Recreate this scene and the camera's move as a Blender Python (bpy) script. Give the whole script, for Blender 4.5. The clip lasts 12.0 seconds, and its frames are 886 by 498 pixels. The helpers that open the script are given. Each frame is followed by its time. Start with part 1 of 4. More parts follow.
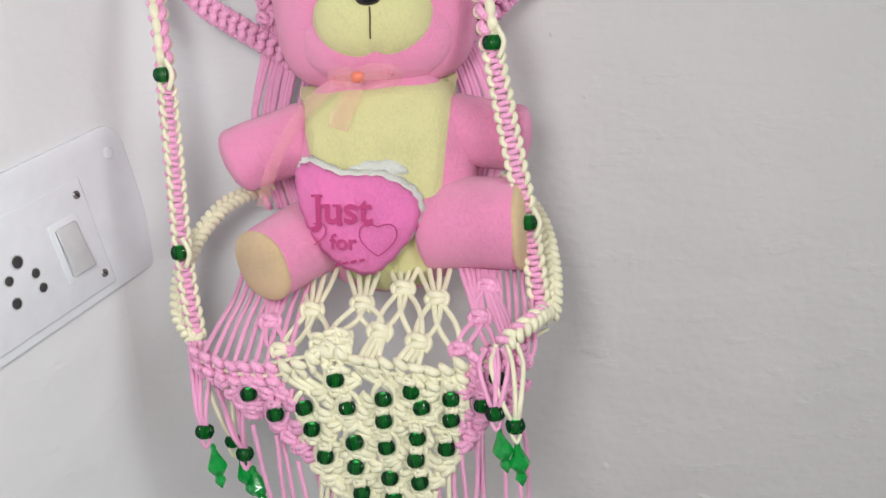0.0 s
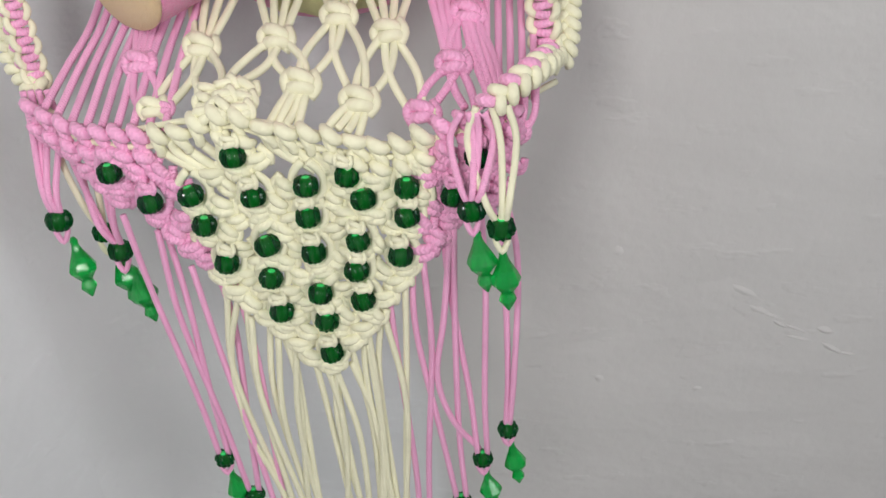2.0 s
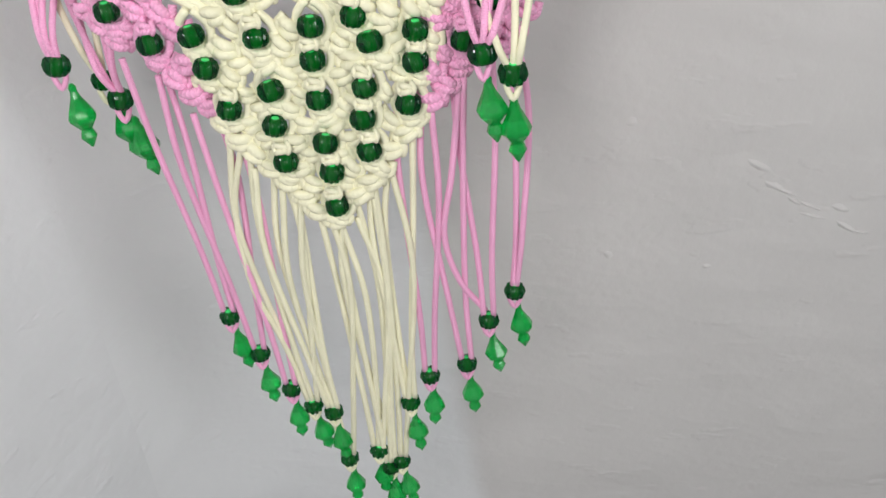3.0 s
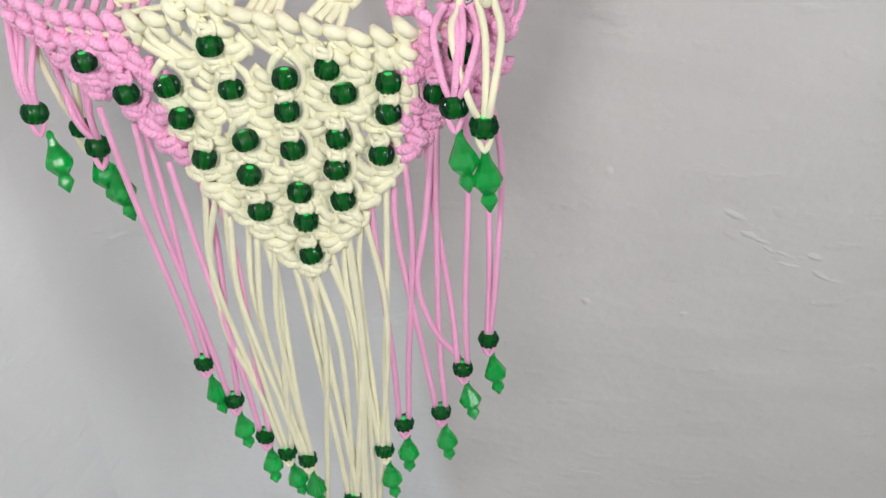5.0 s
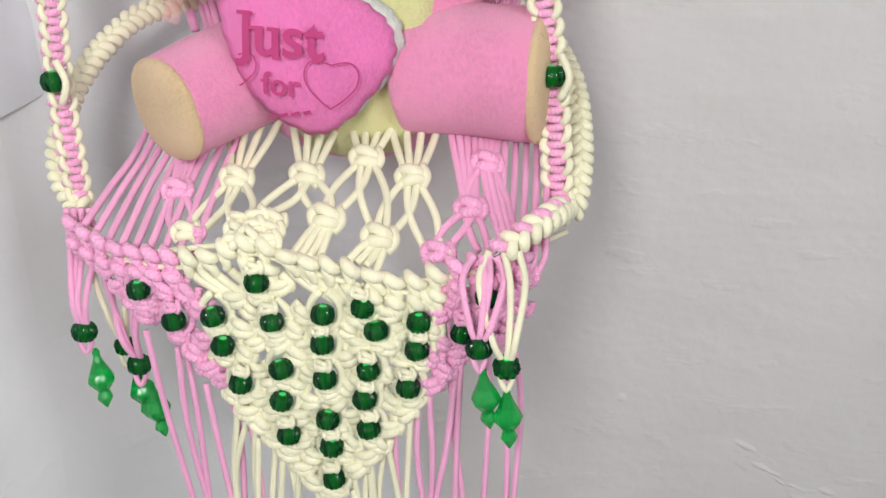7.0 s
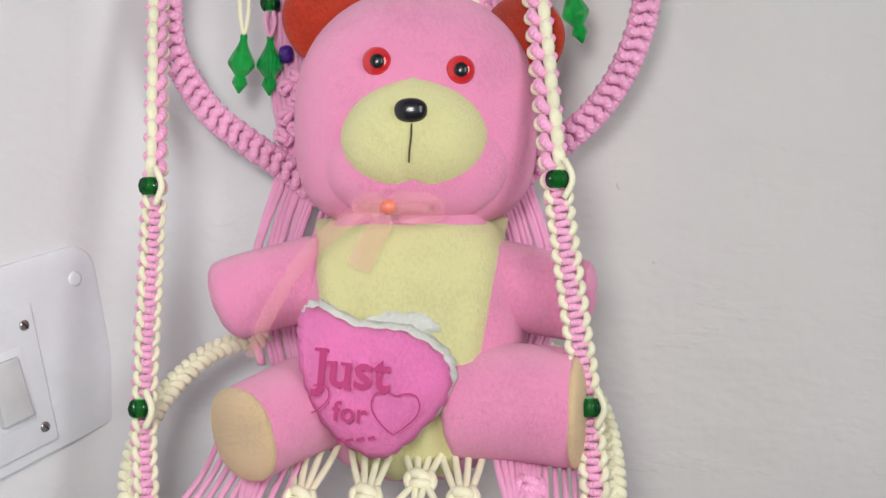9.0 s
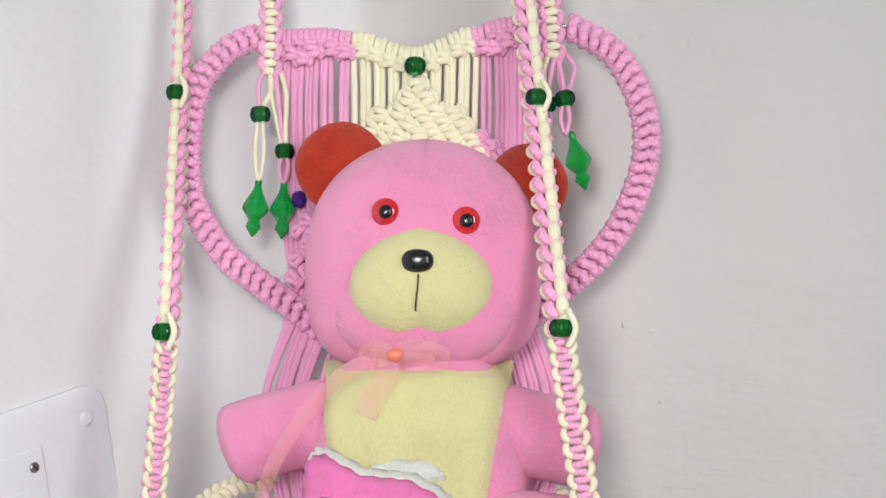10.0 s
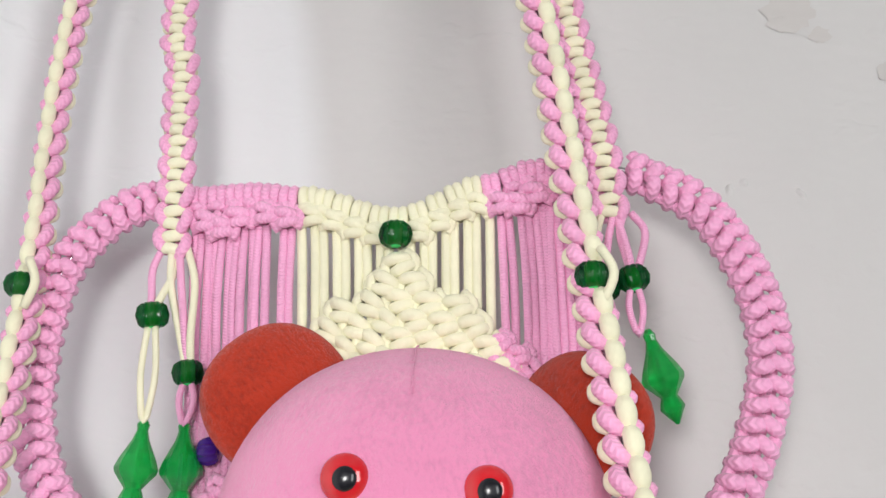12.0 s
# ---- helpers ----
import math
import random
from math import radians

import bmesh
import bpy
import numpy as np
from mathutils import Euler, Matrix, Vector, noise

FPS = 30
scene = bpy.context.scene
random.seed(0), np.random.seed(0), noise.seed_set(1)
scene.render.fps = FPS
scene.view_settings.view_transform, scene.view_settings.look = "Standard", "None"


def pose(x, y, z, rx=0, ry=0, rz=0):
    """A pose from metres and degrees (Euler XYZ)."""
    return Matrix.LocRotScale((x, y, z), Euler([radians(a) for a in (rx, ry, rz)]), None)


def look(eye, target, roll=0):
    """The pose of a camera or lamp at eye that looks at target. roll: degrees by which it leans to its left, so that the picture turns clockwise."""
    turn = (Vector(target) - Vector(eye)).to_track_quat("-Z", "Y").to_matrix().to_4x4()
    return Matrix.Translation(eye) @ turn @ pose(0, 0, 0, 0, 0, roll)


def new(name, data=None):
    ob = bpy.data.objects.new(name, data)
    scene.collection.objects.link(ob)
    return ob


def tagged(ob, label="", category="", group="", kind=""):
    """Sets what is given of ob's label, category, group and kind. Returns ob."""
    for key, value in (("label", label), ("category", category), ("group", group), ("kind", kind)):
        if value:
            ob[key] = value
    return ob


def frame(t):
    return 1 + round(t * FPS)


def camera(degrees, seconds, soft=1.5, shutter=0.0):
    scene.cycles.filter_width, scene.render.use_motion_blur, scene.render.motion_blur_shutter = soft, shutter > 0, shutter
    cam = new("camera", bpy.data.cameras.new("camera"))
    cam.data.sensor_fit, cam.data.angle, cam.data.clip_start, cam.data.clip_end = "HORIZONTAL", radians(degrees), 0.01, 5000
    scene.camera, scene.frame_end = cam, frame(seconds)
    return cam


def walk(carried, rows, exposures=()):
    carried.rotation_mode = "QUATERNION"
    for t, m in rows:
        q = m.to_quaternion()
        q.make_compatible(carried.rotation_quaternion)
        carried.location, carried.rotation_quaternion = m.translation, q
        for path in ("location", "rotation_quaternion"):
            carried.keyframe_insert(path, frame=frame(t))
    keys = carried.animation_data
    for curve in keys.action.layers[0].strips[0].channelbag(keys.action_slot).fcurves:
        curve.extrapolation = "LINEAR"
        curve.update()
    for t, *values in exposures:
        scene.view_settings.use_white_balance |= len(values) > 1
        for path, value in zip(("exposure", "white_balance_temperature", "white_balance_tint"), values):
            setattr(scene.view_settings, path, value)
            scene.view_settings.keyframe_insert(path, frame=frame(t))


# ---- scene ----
cam = camera(51.0, 12.0)

PATH = [
    (0, (0.0732, -0.4915, 0.1731), (0.0146, 0.4867, -0.0263), -5.07),
    (0.5, (0.0757, -0.3182, 0.1715), (0.0241, 0.6233, -0.1616), -5.85),
    (1, (0.0815, -0.3138, 0.1518), (0.0118, 0.6237, -0.1890), -5.56),
    (1.5, (0.0806, -0.3153, 0.1447), (0.0281, 0.5788, -0.3000), -5.13),
    (2, (0.0787, -0.3166, 0.1352), (0.0059, 0.5553, -0.3490), -4.70),
    (2.5, (0.0762, -0.3187, 0.1126), (-0.0084, 0.5009, -0.4541), -4.50),
    (4.3, (0.0845, -0.3236, 0.1106), (0.0055, 0.5165, -0.4262), -3.77),
    (4.5, (0.0835, -0.3232, 0.1141), (0.0079, 0.5220, -0.4149), -3.68),
    (5, (0.0852, -0.3204, 0.1158), (0.0107, 0.5233, -0.4158), -3.45),
    (5.5, (0.0802, -0.3199, 0.1239), (0.0054, 0.5427, -0.3765), -3.14),
    (6, (0.0824, -0.3211, 0.1280), (0.0062, 0.5539, -0.3500), -2.85),
    (6.5, (0.0834, -0.3231, 0.1392), (0.0041, 0.5688, -0.3060), -2.67),
    (7, (0.0807, -0.3313, 0.1433), (-0.0035, 0.6004, -0.2099), -1.08),
    (7.2, (0.0865, -0.3311, 0.1554), (0.0054, 0.6091, -0.1756), -1.54),
    (8.8, (0.0634, -0.3728, 0.1381), (0.0173, 0.6257, 0.1088), -1.05),
    (9, (0.0505, -0.3813, 0.1492), (-0.0064, 0.6171, 0.1465), -0.24),
    (9.5, (0.0515, -0.3832, 0.1586), (-0.0190, 0.6136, 0.1986), 0.21),
    (10, (0.0553, -0.3915, 0.1731), (-0.0166, 0.6008, 0.2737), -0.00),
    (10.5, (0.0568, -0.3977, 0.1800), (-0.0066, 0.5890, 0.3299), -0.52),
    (11, (0.0584, -0.3916, 0.1884), (-0.0115, 0.5827, 0.4026), -0.82),
    (11.5, (0.0470, -0.2676, 0.1979), (-0.0061, 0.6911, 0.4772), -1.63),
    (12, (0.0395, -0.2042, 0.2144), (-0.0184, 0.7417, 0.5335), -1.61),
]
walk(cam, [(t, look(eye, target, roll)) for t, eye, target, roll in PATH],
     exposures=[(0.0, -0.62), (0.5, -0.62), (1.0, -0.64), (2.0, -0.70), (2.5, -0.54), (4.5, -0.46), (5.5, -0.46), (7.0, -0.46),
                (9.0, -0.60), (9.5, -0.52), (10.5, -0.50), (11.0, -0.50), (12.0, -0.46)])

# ---- light ----
world = bpy.data.worlds.new("world")
world.use_nodes = True
world.node_tree.nodes["Background"].inputs[0].default_value = (0.9, 0.95, 1.0, 1)
world.node_tree.nodes["Background"].inputs[1].default_value = 0.02
scene.world = world


def area_lamp(name, eye, target, sx, sy, watts, colour):
    data = bpy.data.lights.new(name, "AREA")
    data.shape, data.size, data.size_y, data.energy, data.color = "RECTANGLE", sx, sy, watts, colour
    ob = new(name, data)
    ob.matrix_world = look(eye, target)
    return ob


# added unseen lamps: small beside the camera, tall to its right, wide behind it
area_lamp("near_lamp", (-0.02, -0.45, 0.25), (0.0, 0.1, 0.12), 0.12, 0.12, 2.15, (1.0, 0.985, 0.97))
area_lamp("tube_light", (1.15, -1.15, 0.40), (-0.15, 0.1, 0.12), 0.50, 1.0, 15.0, (0.97, 0.985, 1.0))
area_lamp("window_daylight", (0.25, -1.70, 0.35), (-0.1, 0.1, 0.15), 1.5, 1.3, 4.8, (0.94, 0.975, 1.0))


# ---- materials ----
def nodes_of(name):
    m = bpy.data.materials.new(name)
    m.use_nodes = True
    nt = m.node_tree
    return m, nt, nt.nodes["Principled BSDF"]


def link(nt, a, b):
    nt.links.new(a, b)


def ramp(nt, fac, stops):
    r = nt.nodes.new("ShaderNodeValToRGB")
    while len(r.color_ramp.elements) < len(stops):
        r.color_ramp.elements.new(0.5)
    for e, (p, c) in zip(r.color_ramp.elements, stops):
        e.position, e.color = p, (*c, 1)
    link(nt, fac, r.inputs[0])
    return r.outputs[0]


def noise_tex(nt, scale, detail=4.0, coords="Object", rough=0.55, stretch=None):
    tc = nt.nodes.new("ShaderNodeTexCoord")
    n = nt.nodes.new("ShaderNodeTexNoise")
    n.inputs["Scale"].default_value, n.inputs["Detail"].default_value, n.inputs["Roughness"].default_value = scale, detail, rough
    src = tc.outputs[coords]
    if stretch:
        mp = nt.nodes.new("ShaderNodeMapping")
        mp.inputs["Scale"].default_value = stretch
        link(nt, src, mp.inputs[0])
        src = mp.outputs[0]
    link(nt, src, n.inputs["Vector"])
    return n.outputs["Fac"]


def bump(nt, bsdf, height, strength, distance, after=None):
    b = nt.nodes.new("ShaderNodeBump")
    b.inputs["Strength"].default_value, b.inputs["Distance"].default_value = strength, distance
    link(nt, height, b.inputs["Height"])
    if after:
        link(nt, after, b.inputs["Normal"])
    link(nt, b.outputs[0], bsdf.inputs["Normal"])
    return b.outputs[0]


def shade(c, k):
    return tuple(v * k for v in c)


def cord_material(name, colour, braid, rough=0.5):
    m, nt, bsdf = nodes_of(name)
    info = nt.nodes.new("ShaderNodeObjectInfo")
    big = noise_tex(nt, 60.0, 3.0)
    mix = nt.nodes.new("ShaderNodeMath")
    mix.operation = "MULTIPLY_ADD"
    link(nt, info.outputs["Random"], mix.inputs[0])
    mix.inputs[1].default_value = 0.35
    link(nt, big, mix.inputs[2])
    col = ramp(nt, mix.outputs[0], [(0.3, shade(colour, 0.88)), (0.9, shade(colour, 1.05))])
    uv = nt.nodes.new("ShaderNodeTexCoord").outputs["UV"]
    sep = nt.nodes.new("ShaderNodeSeparateXYZ")
    link(nt, uv, sep.inputs[0])

    def math_node(op, a, b=None):
        n = nt.nodes.new("ShaderNodeMath")
        n.operation = op
        for i, v in enumerate((a, b)):
            if v is None:
                continue
            if isinstance(v, (int, float)):
                n.inputs[i].default_value = v
            else:
                link(nt, v, n.inputs[i])
        return n.outputs[0]

    # plaited chevrons: the phase folds back and forth round the cord
    fold = math_node("PINGPONG", math_node("MULTIPLY", sep.outputs[0], 4.0), 0.5)
    phase = math_node("ADD", fold, math_node("MULTIPLY", sep.outputs[1], 9.0))
    wave = math_node("SINE", math_node("MULTIPLY", phase, 6.2832))
    if braid > 0.3:
        # braid grooves also get a little shade painted into the colour
        dark = nt.nodes.new("ShaderNodeMix")
        dark.data_type = "RGBA"
        fac = math_node("MULTIPLY", math_node("LESS_THAN", wave, -0.35), 0.14)
        link(nt, fac, dark.inputs["Factor"])
        link(nt, col, dark.inputs[6])
        dark.inputs[7].default_value = (*shade(colour, 0.68), 1)
        col = dark.outputs[2]
    link(nt, col, bsdf.inputs["Base Color"])
    bsdf.inputs["Roughness"].default_value = rough
    bsdf.inputs["Sheen Weight"].default_value = 0.25
    bsdf.inputs["Specular IOR Level"].default_value = 0.3
    first = bump(nt, bsdf, wave, braid, 0.0006)
    bump(nt, bsdf, noise_tex(nt, 900.0, 2.0), 0.25, 0.0004, first)
    return m


def cloth_material(name, colour, fuzz=0.5, dirt=0.12):
    m, nt, bsdf = nodes_of(name)
    fine = noise_tex(nt, 760.0, 5.0, rough=0.75, stretch=(1, 1, 0.6))
    wide = noise_tex(nt, 22.0, 5.0)
    mixn = nt.nodes.new("ShaderNodeMath")
    mixn.operation = "MULTIPLY_ADD"
    link(nt, fine, mixn.inputs[0])
    mixn.inputs[1].default_value = 0.9
    link(nt, wide, mixn.inputs[2])
    link(nt, ramp(nt, mixn.outputs[0], [(0.60, shade(colour, 1 - dirt * 1.25)), (1.25, shade(colour, 1.07))]), bsdf.inputs["Base Color"])
    bsdf.inputs["Roughness"].default_value = 0.9
    bsdf.inputs["Sheen Weight"].default_value = fuzz
    bsdf.inputs["Specular IOR Level"].default_value = 0.15
    first = bump(nt, bsdf, noise_tex(nt, 38.0, 4.0), 0.55, 0.005)
    bump(nt, bsdf, fine, 0.85, 0.0016, first)
    return m


def plaster_material(name, colour, corner_tone=None):
    m, nt, bsdf = nodes_of(name)
    wide = noise_tex(nt, 3.5, 6.0)
    streak = noise_tex(nt, 9.0, 5.0, stretch=(1, 1, 0.25))
    add = nt.nodes.new("ShaderNodeMath")
    add.operation = "MULTIPLY_ADD"
    link(nt, streak, add.inputs[0])
    add.inputs[1].default_value = 0.5
    link(nt, wide, add.inputs[2])
    col = ramp(nt, add.outputs[0], [(0.45, shade(colour, 0.93)), (1.0, shade(colour, 1.03))])
    if corner_tone:
        # a whiter tone on the corner's side; its edge leans a little
        tone, edge = corner_tone
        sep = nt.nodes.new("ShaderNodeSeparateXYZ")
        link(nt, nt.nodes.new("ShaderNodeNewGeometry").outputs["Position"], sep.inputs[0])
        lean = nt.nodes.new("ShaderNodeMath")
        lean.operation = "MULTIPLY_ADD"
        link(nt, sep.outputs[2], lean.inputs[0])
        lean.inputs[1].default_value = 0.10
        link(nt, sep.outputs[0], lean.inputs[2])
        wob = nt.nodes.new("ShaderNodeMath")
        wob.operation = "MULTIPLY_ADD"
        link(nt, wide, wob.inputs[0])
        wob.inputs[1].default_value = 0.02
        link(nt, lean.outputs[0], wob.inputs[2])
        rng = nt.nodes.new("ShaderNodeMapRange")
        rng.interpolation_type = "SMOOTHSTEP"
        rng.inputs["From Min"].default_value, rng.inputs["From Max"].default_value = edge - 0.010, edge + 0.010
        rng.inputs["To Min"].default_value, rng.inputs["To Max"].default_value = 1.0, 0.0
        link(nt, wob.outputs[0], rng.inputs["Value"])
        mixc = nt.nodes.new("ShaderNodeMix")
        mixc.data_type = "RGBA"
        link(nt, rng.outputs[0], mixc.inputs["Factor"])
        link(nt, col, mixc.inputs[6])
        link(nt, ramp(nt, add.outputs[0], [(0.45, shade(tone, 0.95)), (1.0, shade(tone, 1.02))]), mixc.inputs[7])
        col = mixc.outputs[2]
    link(nt, col, bsdf.inputs["Base Color"])
    bsdf.inputs["Roughness"].default_value = 0.55
    bsdf.inputs["Specular IOR Level"].default_value = 0.3
    # trowel ripples, roller grain and a few ridges
    rip = bump(nt, bsdf, noise_tex(nt, 16.0, 3.0, stretch=(1, 1, 1.7)), 0.32, 0.012)
    ridge = ramp(nt, noise_tex(nt, 26.0, 3.0, stretch=(1, 1, 2.2)), [(0.60, (0, 0, 0)), (0.66, (1, 1, 1))])
    r2 = bump(nt, bsdf, ridge, 0.20, 0.0016, rip)
    bump(nt, bsdf, noise_tex(nt, 160.0, 5.0), 0.22, 0.0016, r2)
    return m


def plain_material(name, colour, rough=0.4, metal=0.0, coat=0.0, wear=0.06):
    m, nt, bsdf = nodes_of(name)
    link(nt, ramp(nt, noise_tex(nt, 70.0, 5.0), [(0.35, shade(colour, 1 - wear)), (0.75, shade(colour, 1 + wear * 0.5))]), bsdf.inputs["Base Color"])
    bsdf.inputs["Roughness"].default_value, bsdf.inputs["Metallic"].default_value = rough, metal
    bsdf.inputs["Coat Weight"].default_value = coat
    bump(nt, bsdf, noise_tex(nt, 300.0, 3.0), 0.06, 0.001)
    return m


def glass_material(name, colour, trans, rough=0.06):
    m, nt, bsdf = nodes_of(name)
    link(nt, ramp(nt, noise_tex(nt, 250.0, 3.0), [(0.3, shade(colour, 0.8)), (0.8, shade(colour, 1.15))]), bsdf.inputs["Base Color"])
    bsdf.inputs["Roughness"].default_value = rough
    bsdf.inputs["Transmission Weight"].default_value = trans
    bsdf.inputs["IOR"].default_value = 1.5
    return m


def bead_glass(name, colour, clear, share):
    """Tinted see-through glass: its clear part colours what lies behind it, its body is dark and glossy."""
    m, nt, bsdf = nodes_of(name)
    link(nt, ramp(nt, noise_tex(nt, 250.0, 3.0), [(0.3, shade(colour, 0.7)), (0.8, shade(colour, 1.25))]), bsdf.inputs["Base Color"])
    bsdf.inputs["Roughness"].default_value = 0.05
    bsdf.inputs["Specular IOR Level"].default_value = 0.6
    pass_ = nt.nodes.new("ShaderNodeBsdfTransparent")
    pass_.inputs[0].default_value = (*clear, 1)
    mix = nt.nodes.new("ShaderNodeMixShader")
    mix.inputs[0].default_value = share
    link(nt, bsdf.outputs[0], mix.inputs[1])
    link(nt, pass_.outputs[0], mix.inputs[2])
    link(nt, mix.outputs[0], nt.nodes["Material Output"].inputs["Surface"])
    return m


PINK = cord_material("pink_braided_cord", (0.93, 0.43, 0.67), 0.34, 0.42)
CREAM = cord_material("cream_cord", (0.85, 0.82, 0.60), 0.10, 0.75)
BEAD = bead_glass("green_glass", (0.001, 0.030, 0.012), (0.06, 0.62, 0.24), 0.50)
# opaque bright core: light seen inside the beads, put into the colour
CORE = glass_material("bright_green_glass", (0.05, 0.85, 0.20), 0.0, 0.25)
DROP = glass_material("green_crystal", (0.01, 0.58, 0.10), 0.66, 0.14)
PURPLE = glass_material("purple_glass", (0.10, 0.02, 0.40), 0.5)
FUR = cloth_material("pink_plush", (0.91, 0.305, 0.53), 0.5, 0.15)
YELLOW = cloth_material("yellow_plush", (0.76, 0.73, 0.36), 0.3, 0.12)
TAN = cloth_material("tan_felt", (0.76, 0.55, 0.32), 0.3, 0.15)
RUST = cloth_material("rust_felt", (0.52, 0.04, 0.014), 0.25, 0.45)
HEART = cloth_material("bright_pink_cotton", (0.91, 0.225, 0.54), 0.15, 0.15)
WHITE = cloth_material("white_felt", (0.78, 0.80, 0.74), 0.2)
INK = plain_material("maroon_print", (0.50, 0.045, 0.19), 0.8)
BLACK = plain_material("black_plastic", (0.008, 0.008, 0.012), 0.22, 0, 0.15)
REDEYE = plain_material("red_plastic", (0.62, 0.012, 0.02), 0.12, 0, 0.8)
THREAD = plain_material("dark_thread", (0.07, 0.05, 0.03), 0.8)
STEEL = plain_material("steel_wire", (0.45, 0.45, 0.45), 0.3, 1.0)
SWITCHW = plain_material("white_plastic", (0.86, 0.89, 0.93), 0.35, 0, 0.1, 0.04)
SWITCHG = plain_material("worn_white_plastic", (0.66, 0.67, 0.68), 0.3, 0, 0.2, 0.1)
HOLE = plain_material("socket_hole_dark", (0.05, 0.05, 0.05), 0.7)
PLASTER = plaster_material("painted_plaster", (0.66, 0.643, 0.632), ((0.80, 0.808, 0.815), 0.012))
# whiter side wall; part of the light it gets is in this colour
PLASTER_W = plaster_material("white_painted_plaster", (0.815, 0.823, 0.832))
STAIN = plaster_material("damp_stain", (0.615, 0.585, 0.565))
FLOOR = plain_material("grey_cement", (0.42, 0.40, 0.38), 0.6, 0, 0, 0.15)

m, nt, bsdf = nodes_of("sheer_ribbon")
RIBBON = m
link(nt, ramp(nt, noise_tex(nt, 500.0, 3.0, stretch=(1, 1, 0.2)), [(0.3, (0.85, 0.33, 0.32)), (0.8, (0.95, 0.50, 0.46))]), bsdf.inputs["Base Color"])
bsdf.inputs["Roughness"].default_value = 0.3
bsdf.inputs["Alpha"].default_value = 0.27


# ---- mesh helpers ----
def part(name, bm, mats, parent=None, label="", smooth=True):
    me = bpy.data.meshes.new(name)
    bm.to_mesh(me)
    bm.free()
    for mt in mats if isinstance(mats, (list, tuple)) else [mats]:
        me.materials.append(mt)
    if smooth:
        me.polygons.foreach_set("use_smooth", [True] * len(me.polygons))
    ob = new(name, me)
    if parent:
        ob.parent = parent
    if label:
        ob["label"] = label
    return ob


def again(ob, m, parent=None):
    """Another piece on the same mesh."""
    o = new(ob.name.split(".")[0], ob.data)
    o.parent = parent or ob.parent
    o.matrix_basis = m
    return o


def V(*a):
    return Vector(a)


def glide(pts, n):
    """n + 1 points on a smooth line through pts."""
    p = [Vector(q) for q in pts]
    if len(p) == 2:
        return [p[0].lerp(p[1], i / n) for i in range(n + 1)]
    p = [2 * p[0] - p[1]] + p + [2 * p[-1] - p[-2]]
    out, k = [], len(p) - 3
    for i in range(n + 1):
        s = i / n * k
        j = min(int(s), k - 1)
        t = s - j
        a, b, c, d = p[j:j + 4]
        out.append(0.5 * (2 * b + (c - a) * t + (2 * a - 5 * b + 4 * c - d) * t * t + (3 * b - a - 3 * c + d) * t ** 3))
    return out


def tube(bm, pts, r, sides=8, mat=0, flat=1.0, taper=None):
    uv = bm.loops.layers.uv.verify()
    side, rings, lengths, total = None, [], [], 0.0
    for i, p in enumerate(pts):
        d = (pts[min(i + 1, len(pts) - 1)] - pts[max(i - 1, 0)])
        d = d.normalized() if d.length > 1e-9 else V(0, 0, 1)
        if side is None:
            side = d.cross(V(0, 1, 0))
            side = side if side.length > 0.05 else d.cross(V(1, 0, 0))
        side = (side - d * side.dot(d)).normalized()
        up = d.cross(side)
        k = r * (taper(i / (len(pts) - 1)) if taper else 1)
        rings.append([bm.verts.new(p + side * math.cos(a) * k + up * math.sin(a) * k * flat)
                      for a in (2 * math.pi * j / sides for j in range(sides))])
        total += (p - pts[i - 1]).length if i else 0
        lengths.append(total / (6.2832 * r))
    for i in range(len(rings) - 1):
        for j in range(sides):
            q = (j + 1) % sides
            f = bm.faces.new((rings[i][j], rings[i][q], rings[i + 1][q], rings[i + 1][j]))
            f.material_index = mat
            for lp, (u, v) in zip(f.loops, ((j, i), (j + 1, i), (j + 1, i + 1), (j, i + 1))):
                lp[uv].uv = (u / sides, lengths[v])
    for ring in (rings[0][::-1], rings[-1]):
        f = bm.faces.new(ring)
        f.material_index = mat
    return bm


def cord(name, pts, mat, parent, r=0.0015, n=14, label="", sides=8, flat=1.0):
    return part(name, tube(bmesh.new(), glide(pts, n), r, sides, 0, flat), mat, parent, label)


def lathe(bm, profile, seg, ribs=0, rib_depth=0.0, mat=0):
    """profile: (radius, z) from top to bottom."""
    rings = []
    for rad, z in profile:
        rings.append([bm.verts.new((rad * (1 + rib_depth * math.cos(ribs * a)) * math.cos(a), rad * (1 + rib_depth * math.cos(ribs * a)) * math.sin(a), z))
                      for a in (2 * math.pi * j / seg for j in range(seg))])
    for i in range(len(rings) - 1):
        for j in range(seg):
            q = (j + 1) % seg
            bm.faces.new((rings[i][j], rings[i + 1][j], rings[i + 1][q], rings[i][q])).material_index = mat
    bm.faces.new(rings[0]).material_index = mat
    bm.faces.new(rings[-1][::-1]).material_index = mat
    return bm


